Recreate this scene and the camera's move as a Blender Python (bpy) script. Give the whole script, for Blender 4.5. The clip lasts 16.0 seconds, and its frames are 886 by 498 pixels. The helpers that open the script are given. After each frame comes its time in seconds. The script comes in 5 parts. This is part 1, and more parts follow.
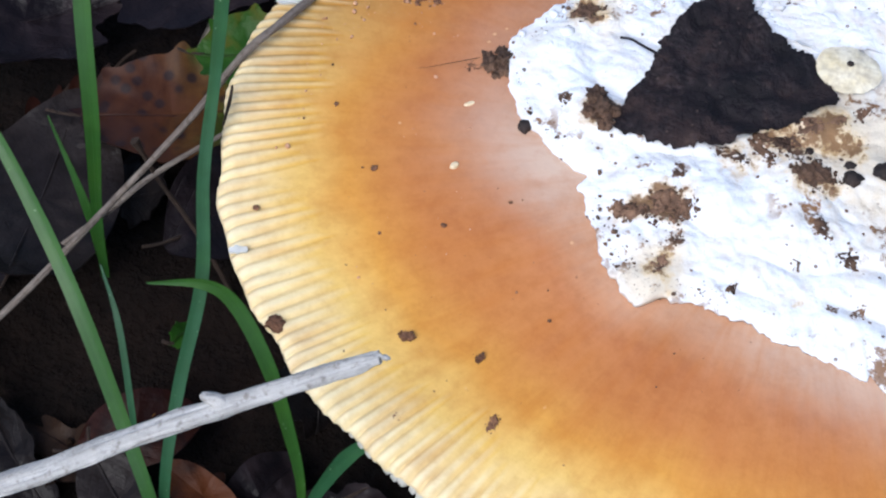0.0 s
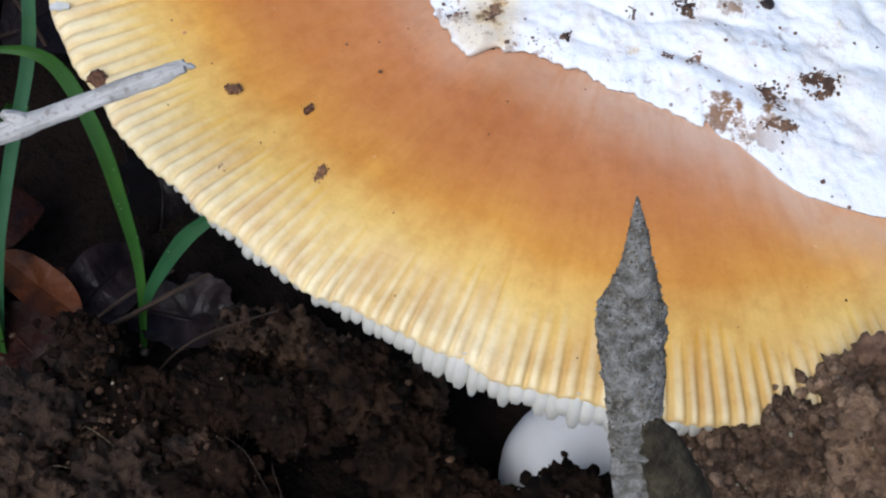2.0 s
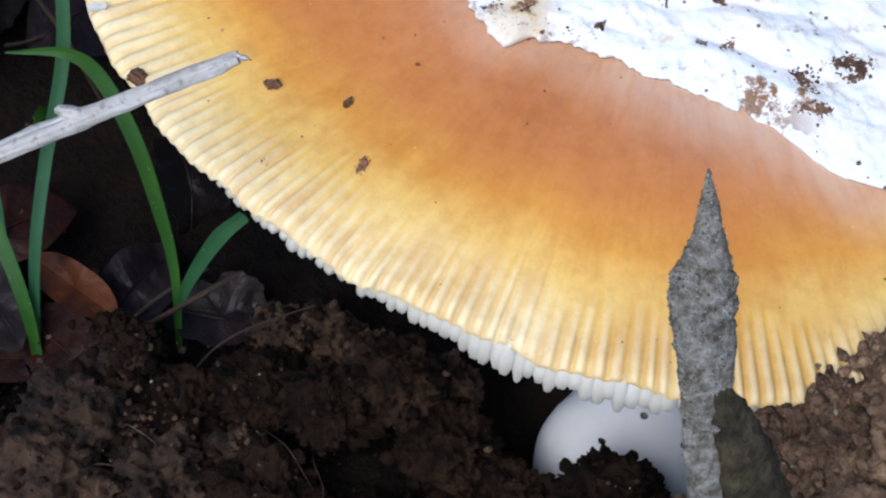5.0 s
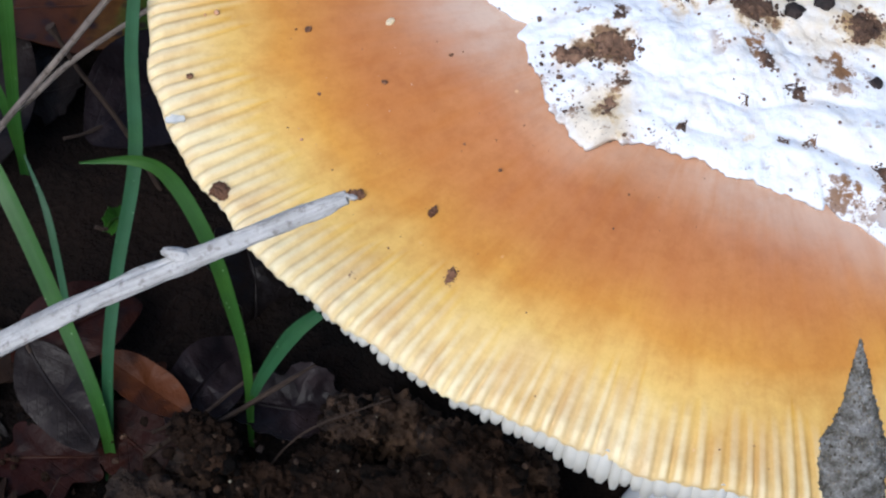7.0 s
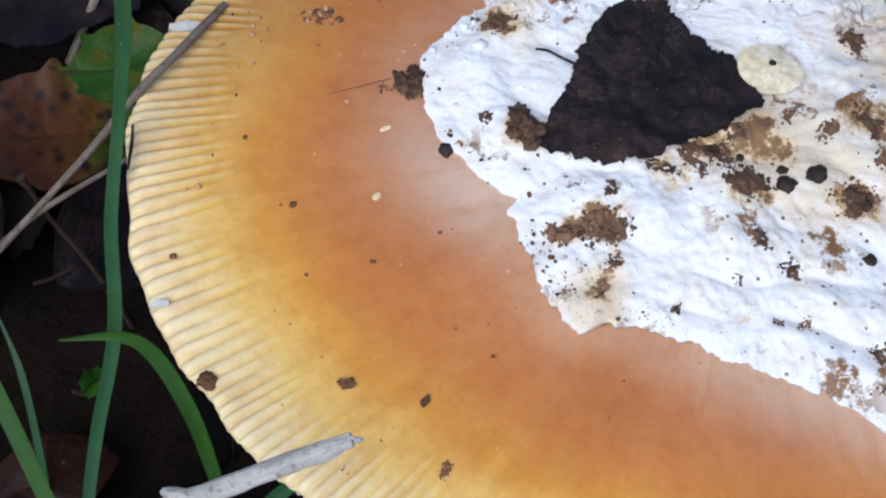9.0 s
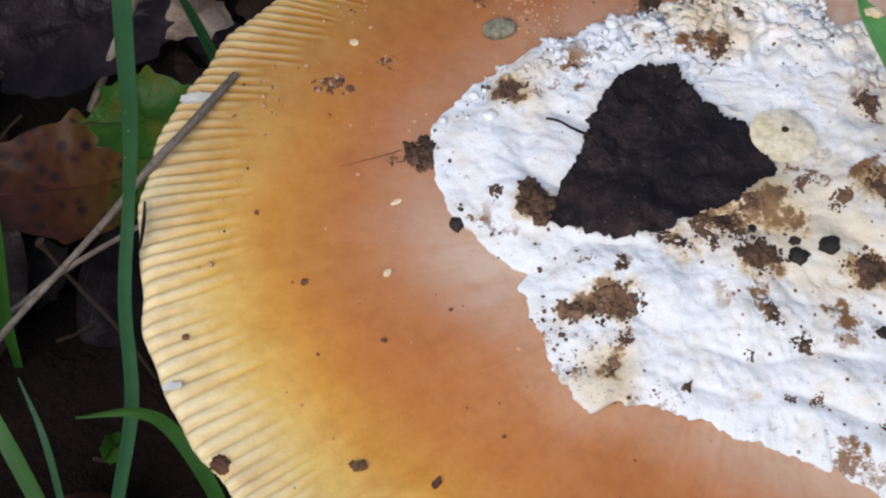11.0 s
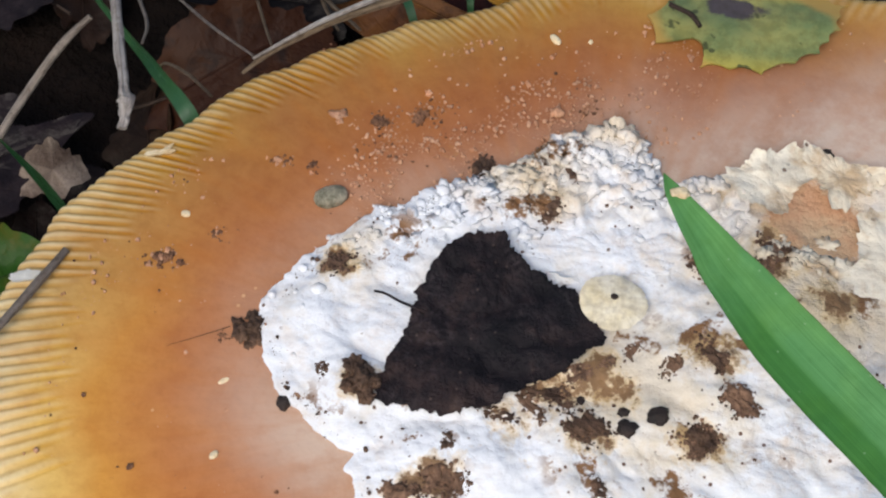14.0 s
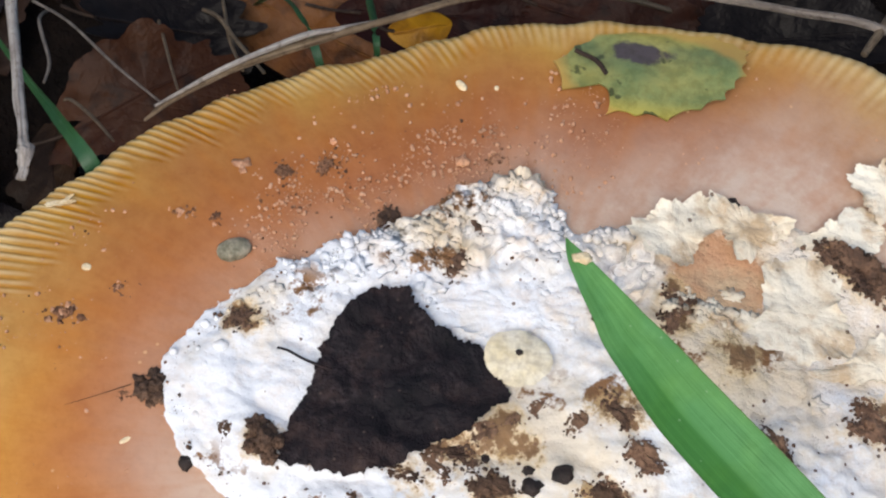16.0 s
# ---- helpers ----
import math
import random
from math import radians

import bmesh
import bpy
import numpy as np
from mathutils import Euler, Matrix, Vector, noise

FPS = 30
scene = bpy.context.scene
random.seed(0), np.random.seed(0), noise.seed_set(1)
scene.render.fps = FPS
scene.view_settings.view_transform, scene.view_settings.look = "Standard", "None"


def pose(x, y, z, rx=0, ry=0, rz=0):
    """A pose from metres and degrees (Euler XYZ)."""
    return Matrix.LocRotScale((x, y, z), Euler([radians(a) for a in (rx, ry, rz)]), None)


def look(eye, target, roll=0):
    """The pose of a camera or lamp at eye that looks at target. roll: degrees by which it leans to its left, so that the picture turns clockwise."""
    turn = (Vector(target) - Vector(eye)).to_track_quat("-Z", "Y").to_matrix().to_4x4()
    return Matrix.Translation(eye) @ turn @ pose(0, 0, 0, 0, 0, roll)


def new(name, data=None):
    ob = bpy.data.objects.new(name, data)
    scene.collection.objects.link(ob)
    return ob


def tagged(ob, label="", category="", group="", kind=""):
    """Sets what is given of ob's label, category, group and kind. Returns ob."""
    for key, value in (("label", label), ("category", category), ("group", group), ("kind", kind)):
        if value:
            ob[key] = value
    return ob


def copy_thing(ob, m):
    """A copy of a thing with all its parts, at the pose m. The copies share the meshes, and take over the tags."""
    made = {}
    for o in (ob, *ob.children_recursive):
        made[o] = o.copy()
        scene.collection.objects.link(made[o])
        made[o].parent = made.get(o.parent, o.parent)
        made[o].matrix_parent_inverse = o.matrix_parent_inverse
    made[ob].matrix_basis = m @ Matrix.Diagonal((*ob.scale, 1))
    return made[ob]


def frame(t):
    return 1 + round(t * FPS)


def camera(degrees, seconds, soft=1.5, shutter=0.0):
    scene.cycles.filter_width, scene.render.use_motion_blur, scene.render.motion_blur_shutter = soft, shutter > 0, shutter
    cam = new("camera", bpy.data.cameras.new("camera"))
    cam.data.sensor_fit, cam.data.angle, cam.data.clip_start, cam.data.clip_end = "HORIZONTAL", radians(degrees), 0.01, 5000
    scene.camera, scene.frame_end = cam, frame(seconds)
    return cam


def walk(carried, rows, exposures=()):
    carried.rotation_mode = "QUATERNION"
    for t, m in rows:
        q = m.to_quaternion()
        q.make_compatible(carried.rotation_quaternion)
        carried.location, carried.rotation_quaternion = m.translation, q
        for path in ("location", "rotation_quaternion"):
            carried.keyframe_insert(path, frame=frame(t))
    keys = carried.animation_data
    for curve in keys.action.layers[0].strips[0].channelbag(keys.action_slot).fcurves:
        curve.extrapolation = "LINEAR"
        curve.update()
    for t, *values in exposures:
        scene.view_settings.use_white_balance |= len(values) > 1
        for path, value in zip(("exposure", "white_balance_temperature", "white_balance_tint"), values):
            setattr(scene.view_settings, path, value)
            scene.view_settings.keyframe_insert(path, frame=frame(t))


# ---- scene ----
cam = camera(26.0, 16.0, 2.2)
PATH = [  # seconds, eye, target, roll
    (0, (-0.00601, -0.16500, 0.32700), (-0.05761, 0.00419, 0.02499), 1.39),
    (0.5, (-0.00005, -0.17068, 0.31989), (-0.04121, -0.00238, 0.01578), 3.64),
    (1, (0.00711, -0.17620, 0.31418), (-0.02668, -0.01122, 0.00735), 5.03),
    (1.5, (0.01097, -0.18058, 0.30739), (-0.02263, -0.01491, 0.00091), 5.19),
    (2, (0.01182, -0.18030, 0.30786), (-0.02244, -0.01492, 0.00130), 5.26),
    (2.5, (0.00975, -0.18073, 0.31021), (-0.02590, -0.01521, 0.00389), 4.87),
    (3, (0.00458, -0.18251, 0.30860), (-0.02925, -0.01751, 0.00180), 5.03),
    (3.2, (0.00347, -0.18597, 0.30608), (-0.03018, -0.01988, -0.00016), 5.25),
    (5.3, (0.00501, -0.18646, 0.30963), (-0.02610, -0.01736, 0.00477), 4.79),
    (5.5, (0.00233, -0.18611, 0.31072), (-0.03019, -0.01614, 0.00649), 4.10),
    (6, (-0.00207, -0.18130, 0.31151), (-0.03157, -0.00747, 0.00916), 4.41),
    (6.5, (-0.00846, -0.17691, 0.31417), (-0.03573, -0.00737, 0.00920), 4.36),
    (7, (-0.01394, -0.17547, 0.31582), (-0.04068, -0.00887, 0.00918), 4.64),
    (7.5, (-0.01634, -0.17173, 0.31723), (-0.03809, -0.00484, 0.01036), 5.87),
    (8, (-0.02616, -0.16901, 0.31800), (-0.04415, -0.00354, 0.01011), 6.25),
    (8.5, (-0.02840, -0.16190, 0.32300), (-0.04317, 0.00382, 0.01507), 8.01),
    (8.7, (-0.02967, -0.15633, 0.32416), (-0.04233, 0.00902, 0.01594), 8.50),
    (10.8, (-0.02303, -0.13004, 0.33601), (-0.04352, 0.02026, 0.02059), 4.43),
    (11, (-0.02664, -0.12948, 0.33553), (-0.04743, 0.02104, 0.02023), 4.35),
    (11.5, (-0.02313, -0.12500, 0.33726), (-0.04477, 0.02816, 0.02329), 4.09),
    (12, (-0.01653, -0.11865, 0.33869), (-0.03909, 0.03464, 0.02485), 3.57),
    (12.5, (-0.01401, -0.11072, 0.34235), (-0.03176, 0.04230, 0.02807), 4.08),
    (13, (-0.01272, -0.11165, 0.33993), (-0.03010, 0.04083, 0.02537), 4.21),
    (13.5, (-0.01161, -0.10876, 0.34141), (-0.02906, 0.04613, 0.02803), 4.25),
    (14, (-0.00538, -0.10568, 0.34230), (-0.02823, 0.05052, 0.02992), 2.37),
    (14.5, (-0.01061, -0.10189, 0.34582), (-0.02327, 0.05301, 0.03222), 5.48),
    (15, (-0.00685, -0.10075, 0.34434), (-0.01950, 0.05456, 0.03094), 5.43),
    (15.5, (-0.00265, -0.09832, 0.34468), (-0.01392, 0.05799, 0.03173), 5.74),
    (16, (-0.00441, -0.09353, 0.34587), (-0.01308, 0.06042, 0.03167), 6.69),
]
walk(cam, [(t, look(eye, target, roll)) for t, eye, target, roll in PATH],
     [(0.0, 0.46, 5800, 10), (1.5, 0.2, 5850, 10), (3.2, 0.33, 5850, 10), (5.3, 0.40, 5760, 10), (8.5, 0.23, 5850, 10), (11.0, 0.04, 6350, 10), (13.5, 0.10, 6560, 10), (16.0, 0.28, 6600, 10)])

# ---- world and sun ----
SUN_ELEVATION, SUN_AZIMUTH = radians(55), radians(195)
world = bpy.data.worlds.new("sky")
scene.world = world
world.use_nodes = True
wn = world.node_tree.nodes
sky = wn.new("ShaderNodeTexSky")
sky.sky_type = "NISHITA"
sky.sun_disc = False
sky.sun_elevation = SUN_ELEVATION
sky.sun_rotation = SUN_AZIMUTH
sky.dust_density = 3.0
wn["Background"].inputs["Strength"].default_value = 0.13
world.node_tree.links.new(sky.outputs[0], wn["Background"].inputs["Color"])
sun = new("sun", bpy.data.lights.new("sun", "SUN"))
sun.data.energy = 1.7
sun.data.angle = radians(35)
sun.data.color = (1.0, 0.95, 0.88)
sun.matrix_world = look((-0.15, -0.53, 0.8), (0, 0, 0))
scene.view_settings.exposure = 0.0

MM = 0.001
TAU = 2 * math.pi


# ---- node helpers ----
class Shade:
    """A small builder for one procedural material."""

    def __init__(self, name, rough=0.6, spec=0.4):
        self.m = bpy.data.materials.new(name)
        self.m.use_nodes = True
        self.t = self.m.node_tree
        self.b = self.t.nodes["Principled BSDF"]
        self.b.inputs["Roughness"].default_value = rough
        self.b.inputs["Specular IOR Level"].default_value = spec
        self.coord = self.t.nodes.new("ShaderNodeTexCoord")

    def put(self, a, b):
        self.t.links.new(a, b)

    def node(self, kind, **props):
        n = self.t.nodes.new(kind)
        for k, v in props.items():
            if k == "operation":
                n.operation = v
            elif k == "blend":
                n.blend_type = v
        return n

    def feed(self, socket, value):
        if isinstance(value, (int, float)):
            socket.default_value = value
        elif isinstance(value, tuple):
            socket.default_value = (*value, 1.0) if len(value) == 3 and socket.type == "RGBA" else value
        else:
            self.put(value, socket)

    def mapped(self, scale, space="Object"):
        n = self.node("ShaderNodeMapping")
        self.put(self.coord.outputs[space], n.inputs["Vector"])
        n.inputs["Scale"].default_value = scale
        return n.outputs[0]

    def noise(self, scale, detail=4, rough=0.55, vector=None, distort=0.0):
        n = self.node("ShaderNodeTexNoise")
        self.put(vector or self.coord.outputs["Object"], n.inputs["Vector"])
        n.inputs["Scale"].default_value, n.inputs["Detail"].default_value = scale, detail
        n.inputs["Roughness"].default_value, n.inputs["Distortion"].default_value = rough, distort
        return n.outputs["Fac"]

    def voronoi(self, scale, vector=None):
        n = self.node("ShaderNodeTexVoronoi")
        self.put(vector or self.coord.outputs["Object"], n.inputs["Vector"])
        n.inputs["Scale"].default_value = scale
        return n.outputs["Distance"]

    def ramp(self, fac, *stops):
        n = self.node("ShaderNodeValToRGB")
        e = n.color_ramp.elements
        while len(e) < len(stops):
            e.new(0.5)
        for s, (p, c) in zip(e, stops):
            s.position = p
            s.color = (*c, 1) if isinstance(c, tuple) else (c, c, c, 1)
        self.put(fac, n.inputs[0])
        return n.outputs[0]

    def mix(self, fac, a, b, blend="MIX"):
        n = self.node("ShaderNodeMix")
        n.data_type, n.blend_type = "RGBA", blend
        self.feed(n.inputs[0], fac), self.feed(n.inputs[6], a), self.feed(n.inputs[7], b)
        return n.outputs[2]

    def math(self, op, a, b=0.0, c=0.0):
        n = self.node("ShaderNodeMath", operation=op)
        self.feed(n.inputs[0], a), self.feed(n.inputs[1], b), self.feed(n.inputs[2], c)
        return n.outputs[0]

    def near(self, point, reach):
        """One at a point, falling to none at its reach."""
        n = self.node("ShaderNodeVectorMath")
        n.operation = "DISTANCE"
        self.put(self.coord.outputs["Object"], n.inputs[0])
        n.inputs[1].default_value = point
        return self.math("MAXIMUM", self.math("SUBTRACT", 1.0, self.math("DIVIDE", n.outputs["Value"], reach)), 0.0)

    def random(self):
        return self.node("ShaderNodeObjectInfo").outputs["Random"]

    def axes(self, space="Object"):
        n = self.node("ShaderNodeSeparateXYZ")
        self.put(self.coord.outputs[space], n.inputs[0])
        return n.outputs

    def done(self, color, bump=None, strength=0.5, depth=0.0005, rough=None):
        self.feed(self.b.inputs["Base Color"], color)
        if bump is not None:
            n = self.node("ShaderNodeBump")
            n.inputs["Strength"].default_value, n.inputs["Distance"].default_value = strength, depth
            self.put(bump, n.inputs["Height"])
            self.put(n.outputs[0], self.b.inputs["Normal"])
        if rough is not None:
            self.feed(self.b.inputs["Roughness"], rough)
        return self.m


# ---- materials ----
def cap_skin():
    s = Shade("cap_skin", 0.36, 0.12)
    uv = s.axes("UV")
    wobble = s.noise(45, 3)
    rho = s.math("ADD", uv[1], s.math("MULTIPLY", s.math("SUBTRACT", wobble, 0.5), 0.13))
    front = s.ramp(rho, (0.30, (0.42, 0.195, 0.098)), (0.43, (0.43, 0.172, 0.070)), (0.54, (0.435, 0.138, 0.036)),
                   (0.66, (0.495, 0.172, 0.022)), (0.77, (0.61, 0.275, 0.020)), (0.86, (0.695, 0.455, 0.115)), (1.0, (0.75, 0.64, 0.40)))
    # far half: its own deeper orange, plus painted shade of turning from the light
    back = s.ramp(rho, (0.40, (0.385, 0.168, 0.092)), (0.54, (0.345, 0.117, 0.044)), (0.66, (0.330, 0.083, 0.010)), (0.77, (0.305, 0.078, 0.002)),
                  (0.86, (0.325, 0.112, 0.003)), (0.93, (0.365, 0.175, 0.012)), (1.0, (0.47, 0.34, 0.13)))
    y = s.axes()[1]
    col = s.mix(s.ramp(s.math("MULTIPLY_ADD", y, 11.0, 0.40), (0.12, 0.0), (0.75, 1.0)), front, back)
    # uneven ripening in broad rays and small blots
    rays = s.math("ADD", s.math("MULTIPLY", s.noise(1.0, 3, 0.5, s.mapped((18, 2.5, 1), "UV")), 0.7), s.math("MULTIPLY", s.noise(70, 4, 0.6), 0.3))
    col = s.mix(s.ramp(rays, (0.46, 0.0), (0.60, 0.8)), col, s.mix(1.0, col, (0.84, 0.68, 0.36), "MULTIPLY"))
    col = s.mix(s.ramp(rays, (0.36, 0.5), (0.46, 0.0)), col, s.mix(1.0, col, (1.08, 1.14, 1.16), "MULTIPLY"))
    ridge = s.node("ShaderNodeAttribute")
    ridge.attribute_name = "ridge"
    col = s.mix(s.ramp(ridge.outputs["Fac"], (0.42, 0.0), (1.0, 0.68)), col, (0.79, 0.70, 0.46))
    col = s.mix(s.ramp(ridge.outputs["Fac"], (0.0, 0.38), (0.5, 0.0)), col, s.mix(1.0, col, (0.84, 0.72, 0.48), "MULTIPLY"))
    # fine radial fibres
    fibres = s.noise(1.0, 5, 0.6, s.mapped((420, 9, 1), "UV"))
    col = s.mix(s.ramp(fibres, (0.3, 0.2), (0.7, 0.0)), col, s.mix(1.0, col, (0.74, 0.6, 0.42), "MULTIPLY"))
    # fine mottling, and thin golden glints of gloss painted on the far skin
    grain = s.noise(330, 5, 0.7)
    col = s.mix(s.ramp(grain, (0.38, 0.42), (0.52, 0.0)), col, s.mix(1.0, col, (0.80, 0.72, 0.66), "MULTIPLY"))
    col = s.mix(s.ramp(grain, (0.52, 0.0), (0.68, 0.4)), col, s.mix(1.0, col, (1.15, 1.2, 1.3), "MULTIPLY"))
    fleck = s.math("MULTIPLY", s.ramp(s.noise(1.0, 2, 0.5, s.mapped((70, 14, 1), "UV"), 1.5), (0.66, 0.0), (0.72, 1.0)), s.ramp(s.noise(28, 2), (0.50, 0.0), (0.6, 0.45)))
    col = s.mix(s.math("MULTIPLY", fleck, s.ramp(y, (0.02, 0.0), (0.04, 1.0))), col, (0.62, 0.38, 0.08))
    # greyish bloom beside the veil, with the sky's sheen painted into it
    pale = s.node("ShaderNodeAttribute")
    pale.attribute_name = "bloom"
    cloudy = s.math("MULTIPLY_ADD", s.noise(420, 4, 0.7), 0.45, s.math("MULTIPLY", s.noise(75, 5, 0.6), 0.75))
    bloom = s.math("MULTIPLY", pale.outputs["Fac"], s.ramp(cloudy, (0.40, 0.5), (0.66, 1.0)))
    col = s.mix(bloom, col, (0.575, 0.465, 0.38))
    # darker streaks and small pale scars
    col = s.mix(s.ramp(s.noise(1.0, 3, 0.5, s.mapped((120, 6, 1), "UV")), (0.48, 0.0), (0.74, 0.26)), col, (0.40, 0.125, 0.012))
    scars = s.math("MULTIPLY", s.ramp(s.voronoi(330), (0.06, 0.7), (0.12, 0.0)), s.ramp(s.noise(150, 2), (0.6, 0.0), (0.64, 1.0)))
    col = s.mix(scars, col, (0.66, 0.42, 0.22))
    bump = s.math("MULTIPLY_ADD", fibres, 0.3, s.noise(900, 3))
    return s.done(col, bump, 0.35, 0.00025, s.ramp(s.noise(120, 3), (0.35, 0.30), (0.7, 0.46)))


def veil_tissue():
    s = Shade("veil_tissue", 0.62, 0.3)
    x, y, z = s.axes()
    aged = s.math("ADD", s.math("MULTIPLY_ADD", y, 8.0, 0.14), s.math("MULTIPLY", x, 5.0))
    aged = s.math("ADD", aged, s.math("MULTIPLY", s.math("SUBTRACT", s.noise(70, 4), 0.5), 1.7))
    col = s.mix(s.ramp(aged, (0.30, 0.0), (0.85, 1.0)), (0.755, 0.785, 0.82), (0.74, 0.62, 0.45))
    col = s.mix(s.math("MULTIPLY", s.ramp(s.noise(160, 6, 0.7), (0.50, 0.0), (0.66, 0.75)), s.ramp(aged, (0.1, 0.35), (0.8, 1.0))), col, (0.60, 0.44, 0.28))
    # brown earth stains
    hollow = s.math("ADD", s.math("MULTIPLY", s.near((0.0300, 0.0355, 0.09), 0.0125), 0.75), s.math("MULTIPLY", s.noise(120, 8, 0.72), 0.9))
    col = s.mix(s.ramp(hollow, (0.64, 0.0), (0.74, 1.0)), col, s.mix(s.noise(240, 4), (0.50, 0.255, 0.125), (0.58, 0.37, 0.23)))
    earthy = s.math("MAXIMUM", s.near((0.006, 0.003, 0.09), 0.022), s.math("MULTIPLY", s.near((0.03, 0.02, 0.09), 0.024), 0.8))
    for spot, reach, power in (((-0.0172, -0.0255, 0.09), 0.0075, 1.25), ((0.001, -0.002, 0.09), 0.012, 0.8), ((-0.036, 0.016, 0.09), 0.008, 0.8), ((0.018, -0.002, 0.09), 0.010, 0.7), ((-0.012, 0.033, 0.09), 0.010, 0.7), ((0.012, -0.012, 0.09), 0.010, 0.5)):
        earthy = s.math("MAXIMUM", earthy, s.math("MULTIPLY", s.near(spot, reach), power))
    stain = s.math("MULTIPLY", s.ramp(s.noise(110, 8, 0.72), (0.555, 0.0), (0.59, 1.0)), s.ramp(s.math("MULTIPLY_ADD", earthy, 0.22, s.noise(34, 2)), (0.50, 0.0), (0.60, 1.0)))
    col = s.mix(s.ramp(s.math("MULTIPLY_ADD", earthy, 0.5, s.noise(120, 5, 0.65)), (0.55, 0.0), (0.85, 0.65)), col, (0.62, 0.50, 0.31))
    col = s.mix(stain, col, s.mix(s.noise(260, 3), (0.30, 0.15, 0.06), (0.13, 0.07, 0.035)))
    caked = None
    for px, py, reach in ((-17.8, -15.9, 5.0), (-22.7, -17.7, 3.6), (1.6, -4.9, 5.0), (16.3, -2.9, 4.4), (33.4, 21.8, 5.2), (24.4, 29.4, 5.4), (54, 15.9, 6.0), (50.5, 42, 7.0), (17.6, 10.7, 4.6),
                          (-31.5, -2.6, 3.6), (-38.2, 15.6, 3.6), (-9.5, -3.6, 4.6), (-4.6, 0.2, 5.4), (0.2, 4.2, 5.0), (4.4, 1.2, 4.6), (-16.4, -25.0, 3.0)):
        dx, dy = s.math("SUBTRACT", x, px * MM), s.math("SUBTRACT", y, py * MM)
        far = s.math("ADD", s.math("MULTIPLY", dx, dx), s.math("MULTIPLY", dy, dy))
        cake = s.math("MULTIPLY_ADD", far, -1.0 / (reach * MM) ** 2, 1.0)
        caked = cake if caked is None else s.math("MAXIMUM", caked, cake)
    caked = s.math("MULTIPLY_ADD", s.math("MAXIMUM", caked, -0.5), 0.22, s.math("MULTIPLY", s.noise(150, 8, 0.75), 1.25))
    col = s.mix(s.ramp(caked, (0.66, 0.0), (0.80, 0.7)), col, (0.63, 0.47, 0.24))
    col = s.mix(s.ramp(caked, (0.78, 0.0), (0.84, 0.95)), col, s.mix(s.noise(330, 5, 0.7), (0.30, 0.165, 0.070), (0.09, 0.052, 0.030)))
    specks = s.math("MULTIPLY", s.ramp(s.voronoi(430), (0.10, 1.0), (0.15, 0.0)), s.ramp(s.noise(60, 2), (0.5, 0.0), (0.56, 1.0)))
    col = s.mix(specks, col, (0.12, 0.06, 0.035))
    coarse = s.ramp(aged, (0.2, 0.5), (0.9, 1.0))
    bump = s.math("MULTIPLY", s.math("MULTIPLY_ADD", s.noise(170, 6, 0.68), 2.0, s.noise(700, 5, 0.65)), coarse)
    return s.done(col, bump, 0.7, 0.0007)


def sheet_tissue():
    """Thin dried veil: waxy cream, browner in its hollows, with earth specks."""
    s = Shade("sheet_tissue", 0.48, 0.35)
    col = s.mix(s.ramp(s.noise(75, 5, 0.6), (0.36, 0.0), (0.66, 1.0)), (0.79, 0.745, 0.62), (0.67, 0.55, 0.37))
    col = s.mix(s.ramp(s.noise(150, 6, 0.7), (0.50, 0.0), (0.64, 0.75)), col, (0.50, 0.34, 0.19))
    col = s.mix(s.math("MULTIPLY", s.ramp(s.voronoi(360), (0.10, 0.9), (0.16, 0.0)), s.ramp(s.noise(90, 2), (0.52, 0.0), (0.6, 1.0))), col, (0.13, 0.07, 0.04))
    return s.done(col, s.math("MULTIPLY_ADD", s.noise(140, 5, 0.6), 2.0, s.noise(600, 4)), 0.6, 0.0006, s.ramp(s.noise(60, 3), (0.4, 0.38), (0.65, 0.6)))


def plain(name, a, b, scale, rough=0.6, spec=0.4, strength=0.5, depth=0.0004, spread=0.35, fine=None, dusty=0.6, island=False):
    """Two mottled colours, a finer grain over them, and a brightness of its own for each object."""
    s = Shade(name, rough, spec)
    col = s.mix(s.ramp(s.noise(scale, 5, 0.62), (0.36, 0.0), (0.64, 1.0)), a, b)
    lit = s.math("MULTIPLY_ADD", s.random(), spread * 2, 1 - spread)
    if island:
        lit = s.math("MULTIPLY", lit, s.math("MULTIPLY_ADD", s.node("ShaderNodeNewGeometry").outputs["Random Per Island"], 1.1, 0.5))
    n = s.node("ShaderNodeHueSaturation")
    s.put(lit, n.inputs["Value"]), s.put(col, n.inputs["Color"])
    grain = s.noise(fine or scale * 6, 5, 0.65)
    out = s.mix(s.ramp(grain, (0.35, dusty), (0.6, 0.0)), n.outputs[0], s.mix(1.0, n.outputs[0], (0.5, 0.46, 0.42), "MULTIPLY"))
    return s.done(out, s.math("MULTIPLY_ADD", s.noise(scale, 4), 1.5, grain), strength, depth)


